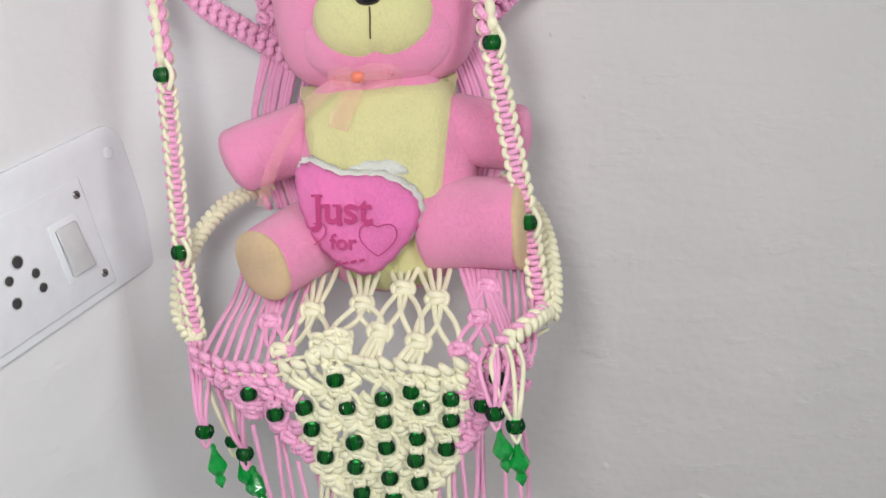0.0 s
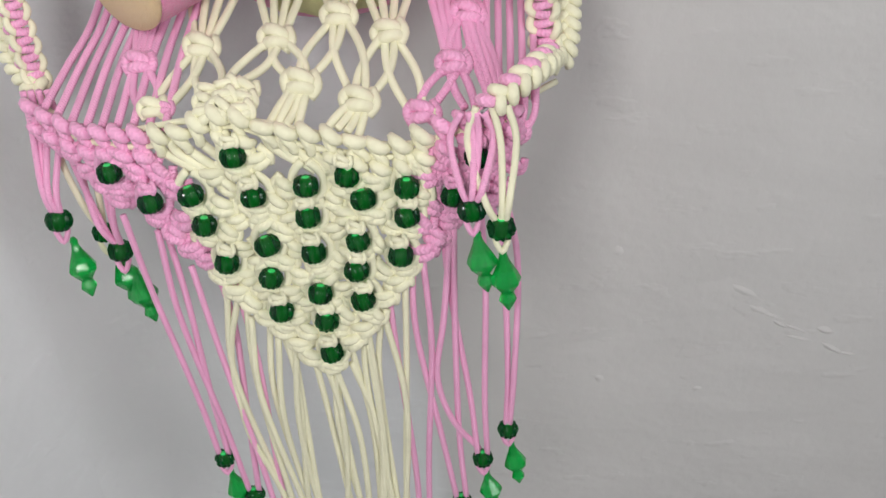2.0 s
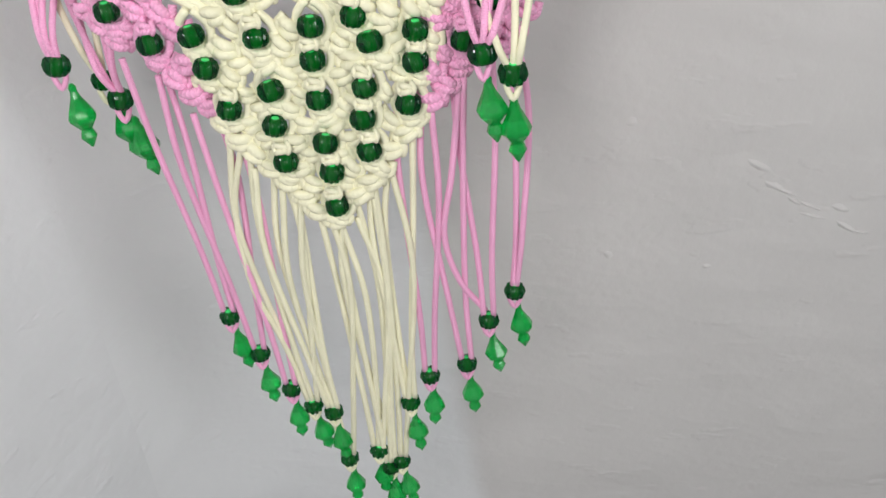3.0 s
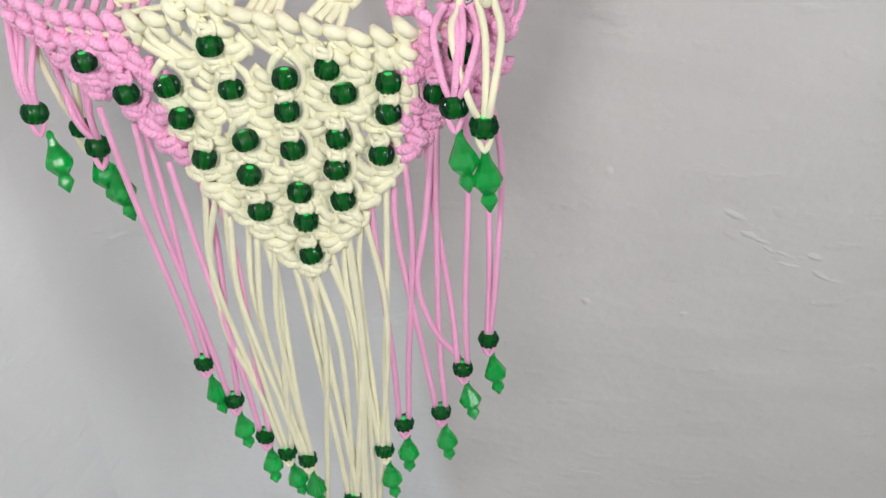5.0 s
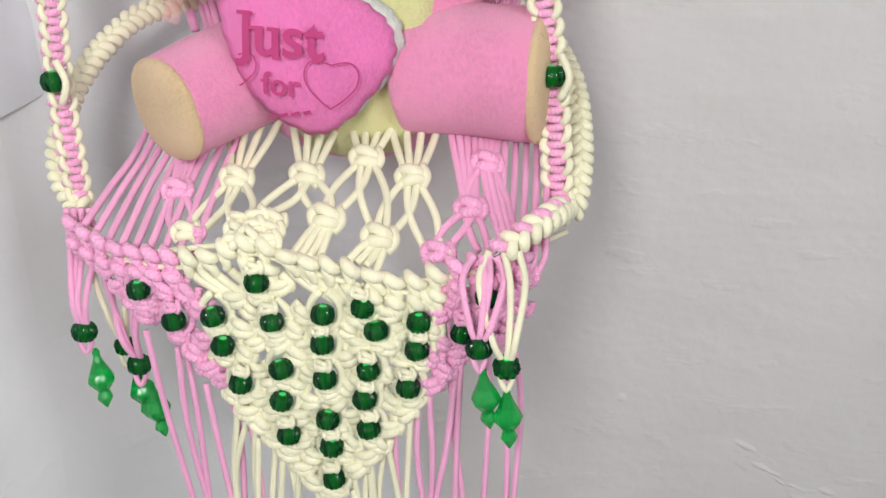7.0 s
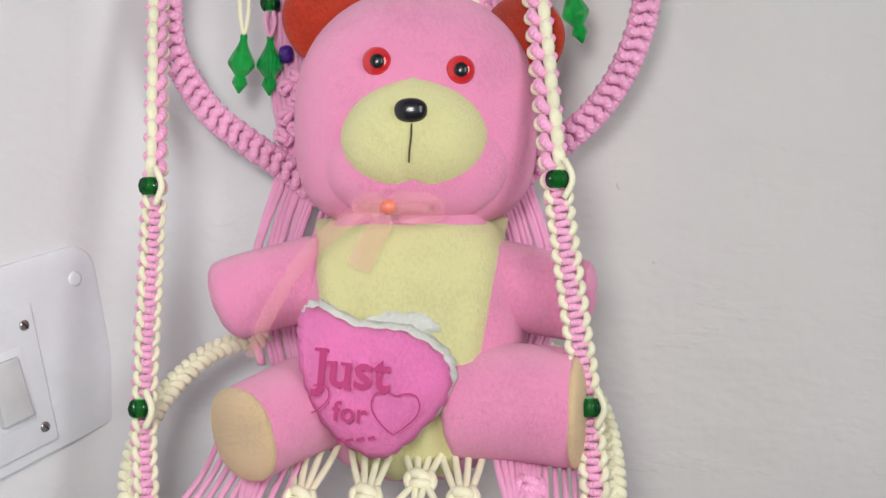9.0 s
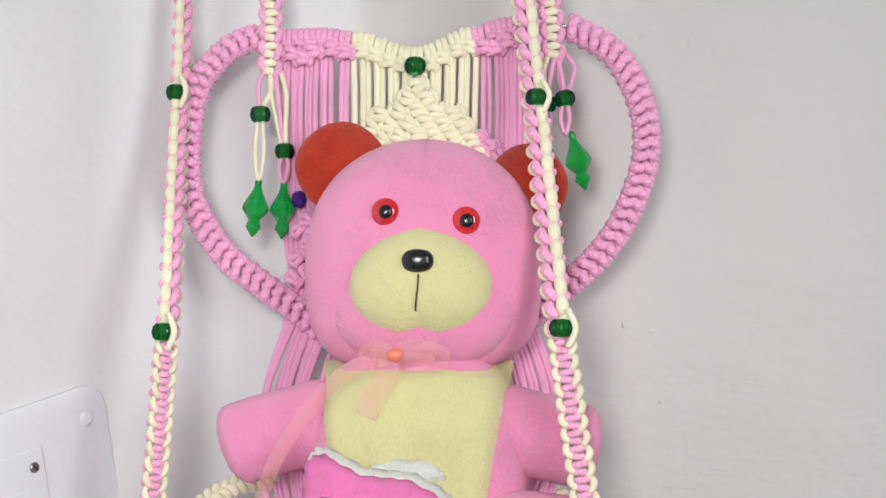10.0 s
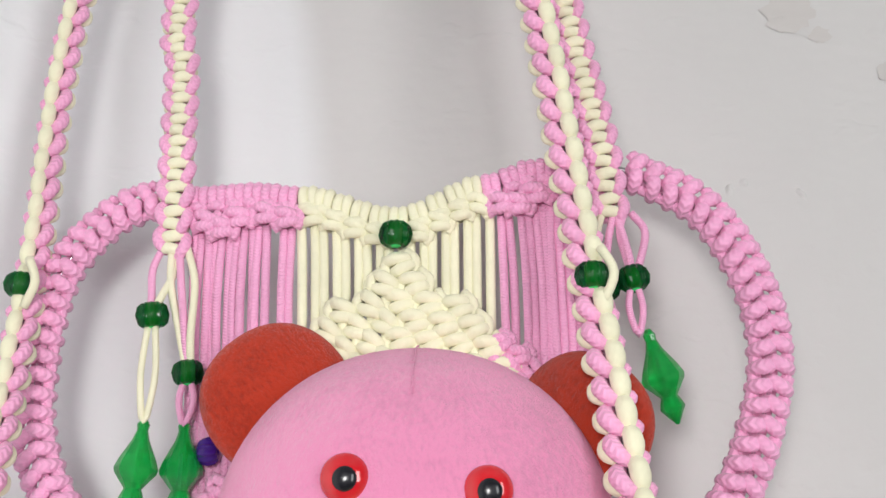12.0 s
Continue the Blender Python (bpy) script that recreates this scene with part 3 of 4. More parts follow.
def bar_z(x):
    for a, b in zip(BAR, BAR[1:]):
        if a[0] <= x <= b[0]:
            t = (x - a[0]) / (b[0] - a[0])
            t = t * t * (3 - 2 * t)
            return a[2] + (b[2] - a[2]) * t
    return BAR[-1][2]


def mount_mesh():
    """A lark's-head mount: a loop over the wire and its bar below."""
    bm = bmesh.new()
    for x in (-0.00162, 0.00162):
        tube(bm, glide([(x, 0.0028, -0.006), (x, 0.0027, 0.0), (x, 0.0002, 0.0014), (x, -0.0024, 0.0006), (x * 1.05, -0.0034, -0.0022), (x * 0.9, -0.0022, -0.0060)], 12), 0.00192, 8)
    tube(bm, glide([(-0.0036, 0.0002, -0.0066), (-0.0014, -0.0034, -0.0060), (0.0014, -0.0034, -0.0062), (0.0036, 0.0002, -0.0070)], 8), 0.00185, 8)
    return bm


def square_knot(mat_name, mat):
    bm = bmesh.new()
    fat = lambda k: 0.78 + 0.34 * math.sin(math.pi * k)
    tube(bm, glide([(-0.0046, 0.0016, 0.0020), (-0.0022, -0.0018, 0.0024), (0.0020, -0.0020, 0.0008), (0.0040, 0.0012, 0.0002)], 9), 0.0020, 8, 0, 1.0, fat)
    tube(bm, glide([(-0.0042, 0.0012, -0.0012), (-0.0018, -0.0016, -0.0022), (0.0022, -0.0018, -0.0020), (0.0046, 0.0014, -0.0026)], 9), 0.0020, 8, 0, 1.0, fat)
    tube(bm, glide([(-0.0030, 0.0008, 0.0042), (-0.0052, -0.0004, 0.0006), (-0.0034, 0.0008, -0.0040)], 7), 0.0018, 8)
    tube(bm, glide([(0.0034, 0.0008, 0.0040), (0.0052, -0.0004, -0.0008), (0.0030, 0.0008, -0.0044)], 7), 0.0018, 8)
    me = bpy.data.meshes.new("square_knot")
    bm.to_mesh(me)
    bm.free()
    me.materials.append(mat)
    me.polygons.foreach_set("use_smooth", [True] * len(me.polygons))
    return me


SK_PINK, SK_CREAM = square_knot("pink", PINK), square_knot("cream", CREAM)


def hitch_mesh(mat):
    """A half hitch on the edge cord: one fat lump with its tail."""
    bm = bmesh.new()
    fat = lambda k: 0.7 + 0.5 * math.sin(math.pi * k)
    tube(bm, glide([(-0.0036, 0.0014, 0.0016), (-0.0016, -0.0022, 0.0012), (0.0016, -0.0024, -0.0006), (0.0036, 0.0010, -0.0014)], 9), 0.0021, 8, 0, 1.0, fat)
    tube(bm, glide([(-0.0026, 0.0016, -0.0010), (-0.0004, -0.0012, -0.0030), (0.0014, -0.0006, -0.0056), (0.0016, 0.0006, -0.0080)], 8), 0.0018, 8)
    me = bpy.data.meshes.new("hitch")
    bm.to_mesh(me)
    bm.free()
    me.materials.append(mat)
    me.polygons.foreach_set("use_smooth", [True] * len(me.polygons))
    return me


HITCH_PINK, HITCH_CREAM = hitch_mesh(PINK), hitch_mesh(CREAM)


def knot(x, y, z, me, parent, size=1.0, rot=(0, 0, 0), stretch=(1, 1, 1)):
    o = new("square_knot", me)
    o.parent, o.matrix_parent_inverse = parent, hub if parent is swing else Matrix()
    o.matrix_basis = pose(x, y, z, *rot) @ Matrix.Diagonal((size * stretch[0], size * stretch[1], size * stretch[2], 1))
    return o


def sub_cord(pts, mat, parent, r=0.0014, n=14, sides=7):
    return part("cord", tube(bmesh.new(), glide(pts, n), r, sides), mat, parent)


# back panel behind the soft toy
rnd = random.Random(11)
panel_base = hung(part("back_panel", tube(bmesh.new(), glide([(x, 0.1135, bar_z(x) - 0.009) for x in (-0.070, -0.04, -0.01, 0.02, 0.05, 0.070)], 30), 0.0012, 6), CREAM, swing, "back panel of pink and cream knotted cords"))
mp = part("mount_knot", mount_mesh(), PINK, panel_base)
mp.matrix_basis = pose(-0.0690, 0.110, bar_z(-0.0690))
mc = part("mount_knot", mount_mesh(), CREAM, panel_base)
mc.matrix_basis = pose(-0.0285, 0.110, bar_z(-0.0285))
for k in range(1, 21):
    x0 = -0.0690 + 0.0067 * k
    if k != 6 and x0 < 0.071:
        slope = math.degrees(math.atan2(bar_z(x0 + 0.003) - bar_z(x0 - 0.003), 0.006))
        again(mc if -0.032 < x0 < 0.037 else mp, pose(x0, 0.110, bar_z(x0), 0, -slope * 0.6 + rnd.uniform(-3, 3), 0))
# knots under the mounts: pink pairs at the sides, small cream ones along the dip
for x0, dz in ((-0.0655, 0.0120), (-0.0595, 0.0150), (-0.0535, 0.0115), (-0.0435, 0.0100), (-0.0360, 0.0105), (0.0420, 0.0110), (0.0480, 0.0140), (0.0545, 0.0115), (0.0640, 0.0105)):
    knot(x0, 0.107, bar_z(x0) - dz, SK_PINK, panel_base, 0.98, (0, rnd.uniform(-10, 10), 0))
for k in range(9):
    x0 = -0.0265 + k * 0.0076
    knot(x0, 0.1085, bar_z(x0) - 0.0090, SK_CREAM, panel_base, 0.92, (0, rnd.uniform(-20, 20), 0))
# long pink cords: a close bundle and, past a gap, a single pair at either side
SIDES = ((-1, [-0.0705 + 0.00265 * i for i in range(11)] + [-0.0375, -0.0345]), (1, [0.0415, 0.0440] + [0.0485 + 0.00265 * i for i in range(9)]))
for turn_, xs in SIDES:
    for i, x0 in enumerate(xs):
        out = x0 + turn_ * 0.012 + rnd.uniform(-0.002, 0.002)
        sub_cord([(x0, 0.1105, bar_z(x0) - 0.008), (x0 + rnd.uniform(-0.001, 0.001), 0.1095 + rnd.uniform(-0.001, 0.001), 0.302), (x0 * 0.985, 0.1115, 0.258), (x0 * 0.97, 0.113, 0.230),
                  (x0 * 0.93, 0.116, 0.196), (out * 0.98, 0.116, 0.150), (out, 0.110, 0.110), (out * 0.9, 0.098, 0.088)], PINK, panel_base, 0.0016, 24)
for k in range(9):
    knot(rnd.choice((-1, 1)) * rnd.uniform(0.045, 0.062) + 0.003, 0.109, rnd.uniform(0.222, 0.250), SK_PINK, panel_base, 0.85, (0, rnd.uniform(-40, 40), 0))
for x0, z0 in ((0.039, 0.2845), (0.0455, 0.2800), (0.042, 0.2760), (0.050, 0.2740), (0.0465, 0.2700), (0.036, 0.2780), (-0.055, 0.240), (-0.060, 0.235), (-0.052, 0.233), (-0.0605, 0.219), (-0.055, 0.211), (-0.062, 0.208)):
    knot(x0, 0.107, z0, SK_PINK, panel_base, 0.85, (0, rnd.uniform(-50, 50), 0))
# cream middle: cords run down in pairs into a close-knotted gable
PEAK = 0.0050
for i in range(18):
    x0 = -0.0310 + i * 0.0040 + (0.0006 if i % 2 else -0.0004)
    foot = 0.312 - 0.66 * abs(x0 - PEAK)
    sub_cord([(x0, 0.1105, bar_z(x0) - 0.008), (x0 * 0.98 + 0.0002, 0.110, (bar_z(x0) + foot) / 2), (x0 * 0.96, 0.1105, foot - 0.004)], CREAM, panel_base, 0.0018, 8)
for row in range(8):
    z0 = 0.3145 - row * 0.0068
    for i in range(-9, 10):
        x0 = PEAK + i * 0.0100 + (row % 2) * 0.0050
        if abs(x0 - PEAK) < 0.004 + row * 0.0100 and -0.033 < x0 < 0.040 and z0 > 0.266:
            knot(x0, 0.1070 + rnd.uniform(-0.0008, 0.0008), z0 - abs(x0 - PEAK) * 0.14, SK_CREAM, panel_base, 1.06, (0, 16 * (1 if x0 < PEAK else -1) + rnd.uniform(-10, 10), 0))
b = new("bead", BEAD_ME)
b.parent = panel_base
b.matrix_basis = pose(0.0040, 0.1035, 0.3245) @ Matrix.Scale(1.0, 4)
PURPLE_ME = BEAD_ME.copy()
PURPLE_ME.materials.clear()
PURPLE_ME.materials.append(PURPLE)
PURPLE_ME.materials.append(PURPLE)
b = new("bead", PURPLE_ME)
b.parent = panel_base
b["label"] = "purple glass bead"
b.matrix_basis = pose(-0.0600, 0.106, 0.2515, 0, 90, 0) @ Matrix.Scale(0.8, 4)

# parts of the swing with pieces keep world places: their parent carries the offset
for ob in list(swing.children):
    ob.matrix_parent_inverse = hub


# ---- tassels ----
def tassel(top, beadat, mat, spread=0.003, second=None, size=1.0, n=2, drop_size=1.0, lean=(0, 0), name="tassel", gap=0.008):
    tx, ty, tz = top
    bx, by, bz = beadat
    rr = random.Random(int(abs(tx * 1e5)) + int(abs(bz * 1e5)))
    mats = [mat, second or mat]
    bm = bmesh.new()
    for k in range(n):
        off = (k / max(1, n - 1) - 0.5) * spread
        bow = rr.uniform(-0.0065, 0.0065) if tz - bz > 0.09 else rr.uniform(-0.003, 0.003)
        tube(bm, glide([(tx + off * 1.4, ty, tz), (tx + (bx - tx) * 0.25 + off * 2 + bow, ty + rr.uniform(-0.002, 0.002), tz + (bz - tz) * 0.3),
                        (tx + (bx - tx) * 0.7 + off + bow * 0.6, by + rr.uniform(-0.002, 0.002), tz + (bz - tz) * 0.72), (bx + off * 0.4, by, bz + 0.002)], 22), 0.00140, 7, k % 2)
    base = hung(part(name, bm, mats, swing, "hanging cord tassel with a green bead and a crystal drop"))
    b = new("bead", BEAD_ME)
    b.parent = base
    b.matrix_basis = pose(bx, by, bz, rr.uniform(-12, 12), rr.uniform(-12, 12), rr.uniform(0, 90)) @ Matrix.Scale(size, 4)
    lp = part("cord_loop", tube(bmesh.new(), glide([(-0.0012, 0, -0.003), (-0.0024, -0.0005, -gap * 0.6), (0, -0.001, -gap - 0.0018), (0.0024, 0.0003, -gap * 0.6), (0.0012, 0, -0.003)], 14), 0.0012, 7), mats[-1], base)
    lp.matrix_basis = pose(bx, by, bz)
    d = new("pendant", DROP_ME)
    d.parent = base
    d["label"] = "faceted green crystal drop"
    d.matrix_basis = pose(bx + lean[0] * 0.01, by, bz - gap, lean[1] * 30 + rr.uniform(-6, 6), lean[0] * -30 + rr.uniform(-6, 6), rr.uniform(0, 45)) @ Matrix.Scale(drop_size, 4)
    return base


# short ones by the back straps
tassel((-0.0795, 0.106, 0.324), (-0.0820, 0.104, 0.2990), PINK, 0.002, CREAM, 0.98, 2, gap=0.036)
tassel((-0.0745, 0.106, 0.324), (-0.0680, 0.104, 0.2780), CREAM, 0.004, PINK, 0.92, 3, gap=0.016)
tassel((0.0845, 0.106, 0.329), (0.0855, 0.104, 0.3045), PINK, 0.004, PINK, 0.95, 3, lean=(0.3, 0), gap=0.018)
tassel((0.0790, 0.106, 0.329), (0.0755, 0.104, 0.3020), CREAM, 0.003, PINK, 0.98, 2, gap=0.018)


# ---- seat: tilted hoop, net and beaded flap ----
def arc_y(x):
    return 0.045 * (1 - math.sqrt(max(0.0, 1 - (x / 0.118) ** 2)))


def edge_z(x):
    """Upper edge of the flap: a wave along the front of the seat."""
    return 0.011 + 0.008 * math.exp(-((x + 0.024) / 0.014) ** 2) - 0.008 * math.exp(-((x - 0.036) / 0.018) ** 2) + 0.25 * max(0, abs(x) - 0.085)


def seat(x, y):
    return (x, y, 0.012 + 0.68 * max(0, y - arc_y(x)) + (edge_z(x) - 0.012) * max(0, 1 - max(0, y - arc_y(x)) / 0.03))


HOOP = [(-0.1115, 0.040, 0.018), (-0.123, 0.050, 0.036), (-0.121, 0.064, 0.062), (-0.109, 0.083, 0.084), (-0.089, 0.101, 0.098), (-0.04, 0.118, 0.104),
        (0.0, 0.121, 0.106), (0.05, 0.118, 0.102), (0.084, 0.104, 0.090), (0.100, 0.080, 0.070), (0.1045, 0.060, 0.047), (0.103, 0.045, 0.026), (0.098, 0.036, 0.016)]
sennit("seat_hoop", HOOP, 0.0048, [HOOP_A], "seat hoop bound with cream knotted cord", facing=V(0, -0.75, 0.66), scale=0.84)

rnd = random.Random(23)
net = hung(part("seat_net", tube(bmesh.new(), glide([(-0.112, 0.037, 0.016), (-0.08, arc_y(0.08), 0.010), (-0.024, 0.001, 0.0175), (0.036, 0.003, 0.003), (0.07, arc_y(0.07), 0.009), (0.099, 0.032, 0.014)], 60), 0.0013, 6),
                CREAM, swing, "open knotted cord net of the seat"))


def net_cords(a, b, mat, n=4, spread=0.006, fan=0.0):
    for k in range(n):
        o = (k / (n - 1) - 0.5) * 2
        mid = ((a[0] + b[0]) / 2 + o * spread, (a[1] + b[1]) / 2)
        pts = [seat(a[0] + o * 0.0022, a[1]), seat(*mid), seat(b[0] + o * (0.0022 + fan), b[1])]
        sub_cord([V(*p) + V(0, 0, rnd.uniform(-0.0008, 0.0012)) for p in pts], mat, net, 0.00168, 12)


def net_knot(x, y, me, size=1.0):
    p = seat(x, y)
    knot(p[0], p[1], p[2] + 0.001, me, net, size, (-38, rnd.uniform(-12, 12), 0))


# cream middle: two staggered rows of knots
N1 = [(-0.0385, 0.035), (-0.0085, 0.035), (0.0155, 0.043), (0.0355, 0.036)]
N2 = [(0.0025, 0.017), (0.0245, 0.013), (-0.022, 0.012)]
for x0, y0 in N1:
    net_knot(x0, y0, SK_CREAM, 1.15)
    net_cords((x0, y0), (x0 + rnd.uniform(-0.003, 0.003), 0.072), CREAM, 4, 0.0085, 0.0105)
for x0, y0 in N2[:2]:
    net_knot(x0, y0, SK_CREAM, 1.2)
    net_cords((x0, y0), (x0 - 0.006, arc_y(x0) + 0.001), CREAM, 4, 0.004, 0.0030)
for a, b in ((N1[0], (-0.054, 0.012)), (N1[0], (-0.030, 0.010)), (N1[1], (-0.026, 0.012)), (N1[1], N2[0]), (N1[2], N2[0]), (N1[2], N2[1]), (N1[3], N2[1]), (N1[3], (0.046, 0.010))):
    net_cords(a, b, CREAM, 2, 0.0055)
# tight cream hump on the edge
for i in range(9):
    p = seat(-0.024 + (i % 3 - 1) * 0.007, 0.002 + (i // 3) * 0.0052)
    knot(p[0], p[1] - 0.002, p[2] + 0.002, SK_CREAM, net, 0.85, (-30, rnd.uniform(-40, 40), 0))
# pink sides
for i in range(9):
    x0 = -0.104 + i * 0.0068
    y0 = arc_y(x0)
    xb = -0.094 + i * 0.0060
    sub_cord([seat(x0, y0), seat(x0 * 0.5 + xb * 0.5 + 0.001, (y0 + 0.062) / 2), seat(xb + 0.004, 0.060), seat(xb + 0.008, 0.095)], PINK, net, 0.00165, 14)
net_knot(-0.064, 0.033, SK_PINK, 1.1)
net_cords((-0.064, 0.033), (-0.064, 0.085), PINK, 4, 0.005, 0.005)
net_cords((-0.064, 0.033), (-0.056, 0.012), PINK, 2, 0.005)
net_knot(-0.055, 0.014, SK_CREAM, 1.0)
net_knot(-0.050, 0.013, SK_PINK, 0.6)
for x0, y0 in ((0.060, 0.026), (0.066, 0.046), (0.048, 0.010)):
    net_knot(x0, y0, SK_PINK, 1.1)
net_knot(0.051, 0.0095, SK_CREAM, 0.6)
net_cords((0.066, 0.046), (0.068, 0.095), PINK, 4, 0.005, 0.005)
net_cords((0.060, 0.026), (0.050, 0.090), PINK, 4, 0.005, 0.005)
net_cords((0.066, 0.046), (0.060, 0.026), PINK, 2, 0.004)
net_cords((0.066, 0.046), (0.076, 0.016), PINK, 4, 0.004, 0.001)
net_cords((0.060, 0.026), (0.047, 0.010), PINK, 2, 0.004)
net_cords((0.060, 0.026), (0.066, 0.010), PINK, 2, 0.003)
for i in range(5):
    x0 = 0.072 + i * 0.0045
    sub_cord([seat(x0, arc_y(x0)), seat(x0 + 0.001, 0.045), seat(x0 + 0.002, 0.095)], PINK, net, 0.0015, 12)

# flap
flap = hung(part("beaded_flap", tube(bmesh.new(), glide([(x, arc_y(x) - 0.001, edge_z(x) - 0.004) for x in (-0.105, -0.08, -0.055, -0.024, 0.0, 0.036, 0.06, 0.085)], 60), 0.0014, 6), CREAM, swing,
                 "hanging flap of pink and cream knots set with green beads"))
BEADS = [(-0.022, 0.0047), (-0.0742, -0.0032), (-0.0594, -0.015), (-0.0417, -0.0111), (-0.0171, -0.012), (0.0036, -0.0081), (0.0193, -0.0052), (0.0242, -0.015), (0.0409, -0.012),
         (-0.0388, -0.0239), (0.0026, -0.0209), (0.04, -0.0239), (0.0577, -0.018), (0.0675, -0.0032), (-0.0151, -0.0327), (0.0026, -0.0366), (0.0203, -0.0327), (-0.0329, -0.0406),
         (0.036, -0.0406), (-0.0161, -0.0475), (0.0183, -0.0455), (0.0026, -0.0553), (0.0193, -0.0593), (-0.0142, -0.0632), (0.0036, -0.0681), (0.0036, -0.0839)]


def low_z(x):
    """Lower edge of the flap."""
    a = abs(x - 0.001)
    for (a0, z0), (a1, z1) in zip(((0, -0.098), (0.02, -0.077), (0.03, -0.062), (0.042, -0.051), (0.05, -0.038), (0.068, -0.028), (0.085, -0.012), (0.112, 0.006)),
                                  ((0.02, -0.077), (0.03, -0.062), (0.042, -0.051), (0.05, -0.038), (0.068, -0.028), (0.085, -0.012), (0.112, 0.006), (0.2, 0.02))):
        if a0 <= a <= a1:
            return z0 + (z1 - z0) * (a - a0) / (a1 - a0)
    return 0.02


def is_cream(x, z):
    return abs(x - 0.0) < 0.047 - max(0, -0.036 - z) * 0.15 and abs(x) < 0.050 + 0.25 * z


# nubs of the row along the edge
for row, (dz, size) in enumerate(((0.001, 1.0), (-0.0080, 0.9))):
    x0 = -0.108
    while x0 < 0.088:
        me = HITCH_CREAM if -0.054 < x0 < 0.049 else HITCH_PINK
        if row == 0 or not (-0.052 < x0 < -0.034 or -0.012 < x0 < 0.010):
            knot(x0, arc_y(x0) - 0.0015, edge_z(x0) + dz, me, flap, size * 1.08, (0, rnd.uniform(-14, 22), 0))
        x0 += 0.0082
# loops over the gaps beneath the edge row
for xa in (-0.052, -0.047, -0.042, -0.036, -0.010, -0.005, 0.000, 0.005):
    xb = xa + (0.014 if xa < -0.02 else 0.012)
    za = edge_z(xa) - 0.002
    sub_cord([(xa, arc_y(xa) - 0.001, za), (xa + 0.002, arc_y(xa), za - 0.006), (xb, arc_y(xb) - 0.0005, za - 0.0145 + rnd.uniform(-0.002, 0.002))], CREAM, flap, 0.0019, 9)
# close knots between the beads
z0, row = 0.002, 0
while z0 > -0.100:
    x0 = -0.102 + (row % 2) * 0.0054
    while x0 < 0.086:
        jx, jz = x0 + rnd.uniform(-0.001, 0.001), z0 + rnd.uniform(-0.0009, 0.0009)
        near = min((jx - bx) ** 2 + ((jz - bz) * 1.15) ** 2 for bx, bz in BEADS) ** 0.5
        gap = (-0.050 < jx < -0.034 or -0.010 < jx < 0.012) and jz > -0.006
        if low_z(jx) + 0.002 < jz < edge_z(jx) - 0.008 and near > 0.0066 and not gap:
            cream = is_cream(jx, jz)
            knot(jx, arc_y(jx) + rnd.uniform(-0.0010, 0.0006), jz, SK_CREAM if cream else SK_PINK, flap, rnd.uniform(0.88, 1.05), (rnd.uniform(-12, 12), rnd.uniform(-38, 38), 0))
        x0 += 0.0108
    z0 -= 0.0064
    row += 1
# beads, each between two bowed cords
for bx, bz in BEADS:
    mt = CREAM if is_cream(bx, bz) else PINK
    y0 = arc_y(bx)
    b = new("bead", BEAD_ME)
    b.parent = flap
    b.matrix_basis = pose(bx, y0 - 0.0060, bz, rnd.uniform(-14, 14), rnd.uniform(-14, 14), rnd.uniform(0, 60)) @ Matrix.Scale(rnd.uniform(0.80, 0.86), 4)
    for s in (-1, 1):
        sub_cord([(bx + s * 0.0012, y0 - 0.0025, bz + 0.0085), (bx + s * 0.0046, y0 - 0.0015, bz + 0.0046), (bx + s * 0.0060, y0 - 0.001, bz), (bx + s * 0.0048, y0 - 0.0015, bz - 0.0050), (bx + s * 0.0012, y0 - 0.0025, bz - 0.0078)],
                 mt, flap, 0.00175, 12)
    if rnd.random() < 0.62:
        knot(bx + rnd.uniform(-0.001, 0.001), y0 - 0.0066, bz + 0.0064, SK_CREAM if mt is CREAM else SK_PINK, flap, 0.58, (-20, rnd.uniform(-15, 15), 0))
    knot(bx, y0 - 0.0016, bz - 0.0078, SK_CREAM if mt is CREAM else SK_PINK, flap, 0.80, (0, rnd.uniform(-15, 15), 0))

# ---- fringe below the flap ----
FRINGE = [((-0.068, -0.028), (-0.057, -0.150), PINK), ((-0.054, -0.034), (-0.046, -0.171), PINK), ((-0.043, -0.050), (-0.034, -0.192), PINK),
          ((-0.030, -0.060), (-0.0245, -0.202), CREAM), ((-0.022, -0.074), (-0.0150, -0.206), CREAM), ((-0.012, -0.083), (-0.0110, -0.238), CREAM),
          ((0.002, -0.098), (0.0045, -0.232), CREAM), ((0.010, -0.088), (0.0095, -0.244), CREAM), ((0.018, -0.074), (0.0150, -0.240), CREAM),
          ((0.028, -0.060), (0.0230, -0.200), CREAM), ((0.036, -0.052), (0.0335, -0.184), PINK), ((0.049, -0.038), (0.0510, -0.179), PINK),
          ((0.060, -0.030), (0.0620, -0.155), PINK), ((0.0735, -0.022), (0.0740, -0.141), PINK)]
for i, ((xa, za), (xb, zb), mt) in enumerate(FRINGE):
    tassel((xa, arc_y(xa) + 0.001, za + 0.004), (xb, arc_y(xb) + 0.001, zb), mt, 0.011 if i != 13 else 0.004, None, 0.80, 3 if mt is CREAM else 2, 0.74, (0.1, -0.2), gap=0.0065)
# one slack pink cord swings across to its neighbour's bead
hung(cord("loose_cord", [(0.056, arc_y(0.056), -0.030), (0.050, 0.004, -0.075), (0.045, 0.004, -0.105), (0.050, 0.005, -0.130), (0.0605, 0.010, -0.151)], PINK, swing, 0.0014, 22))
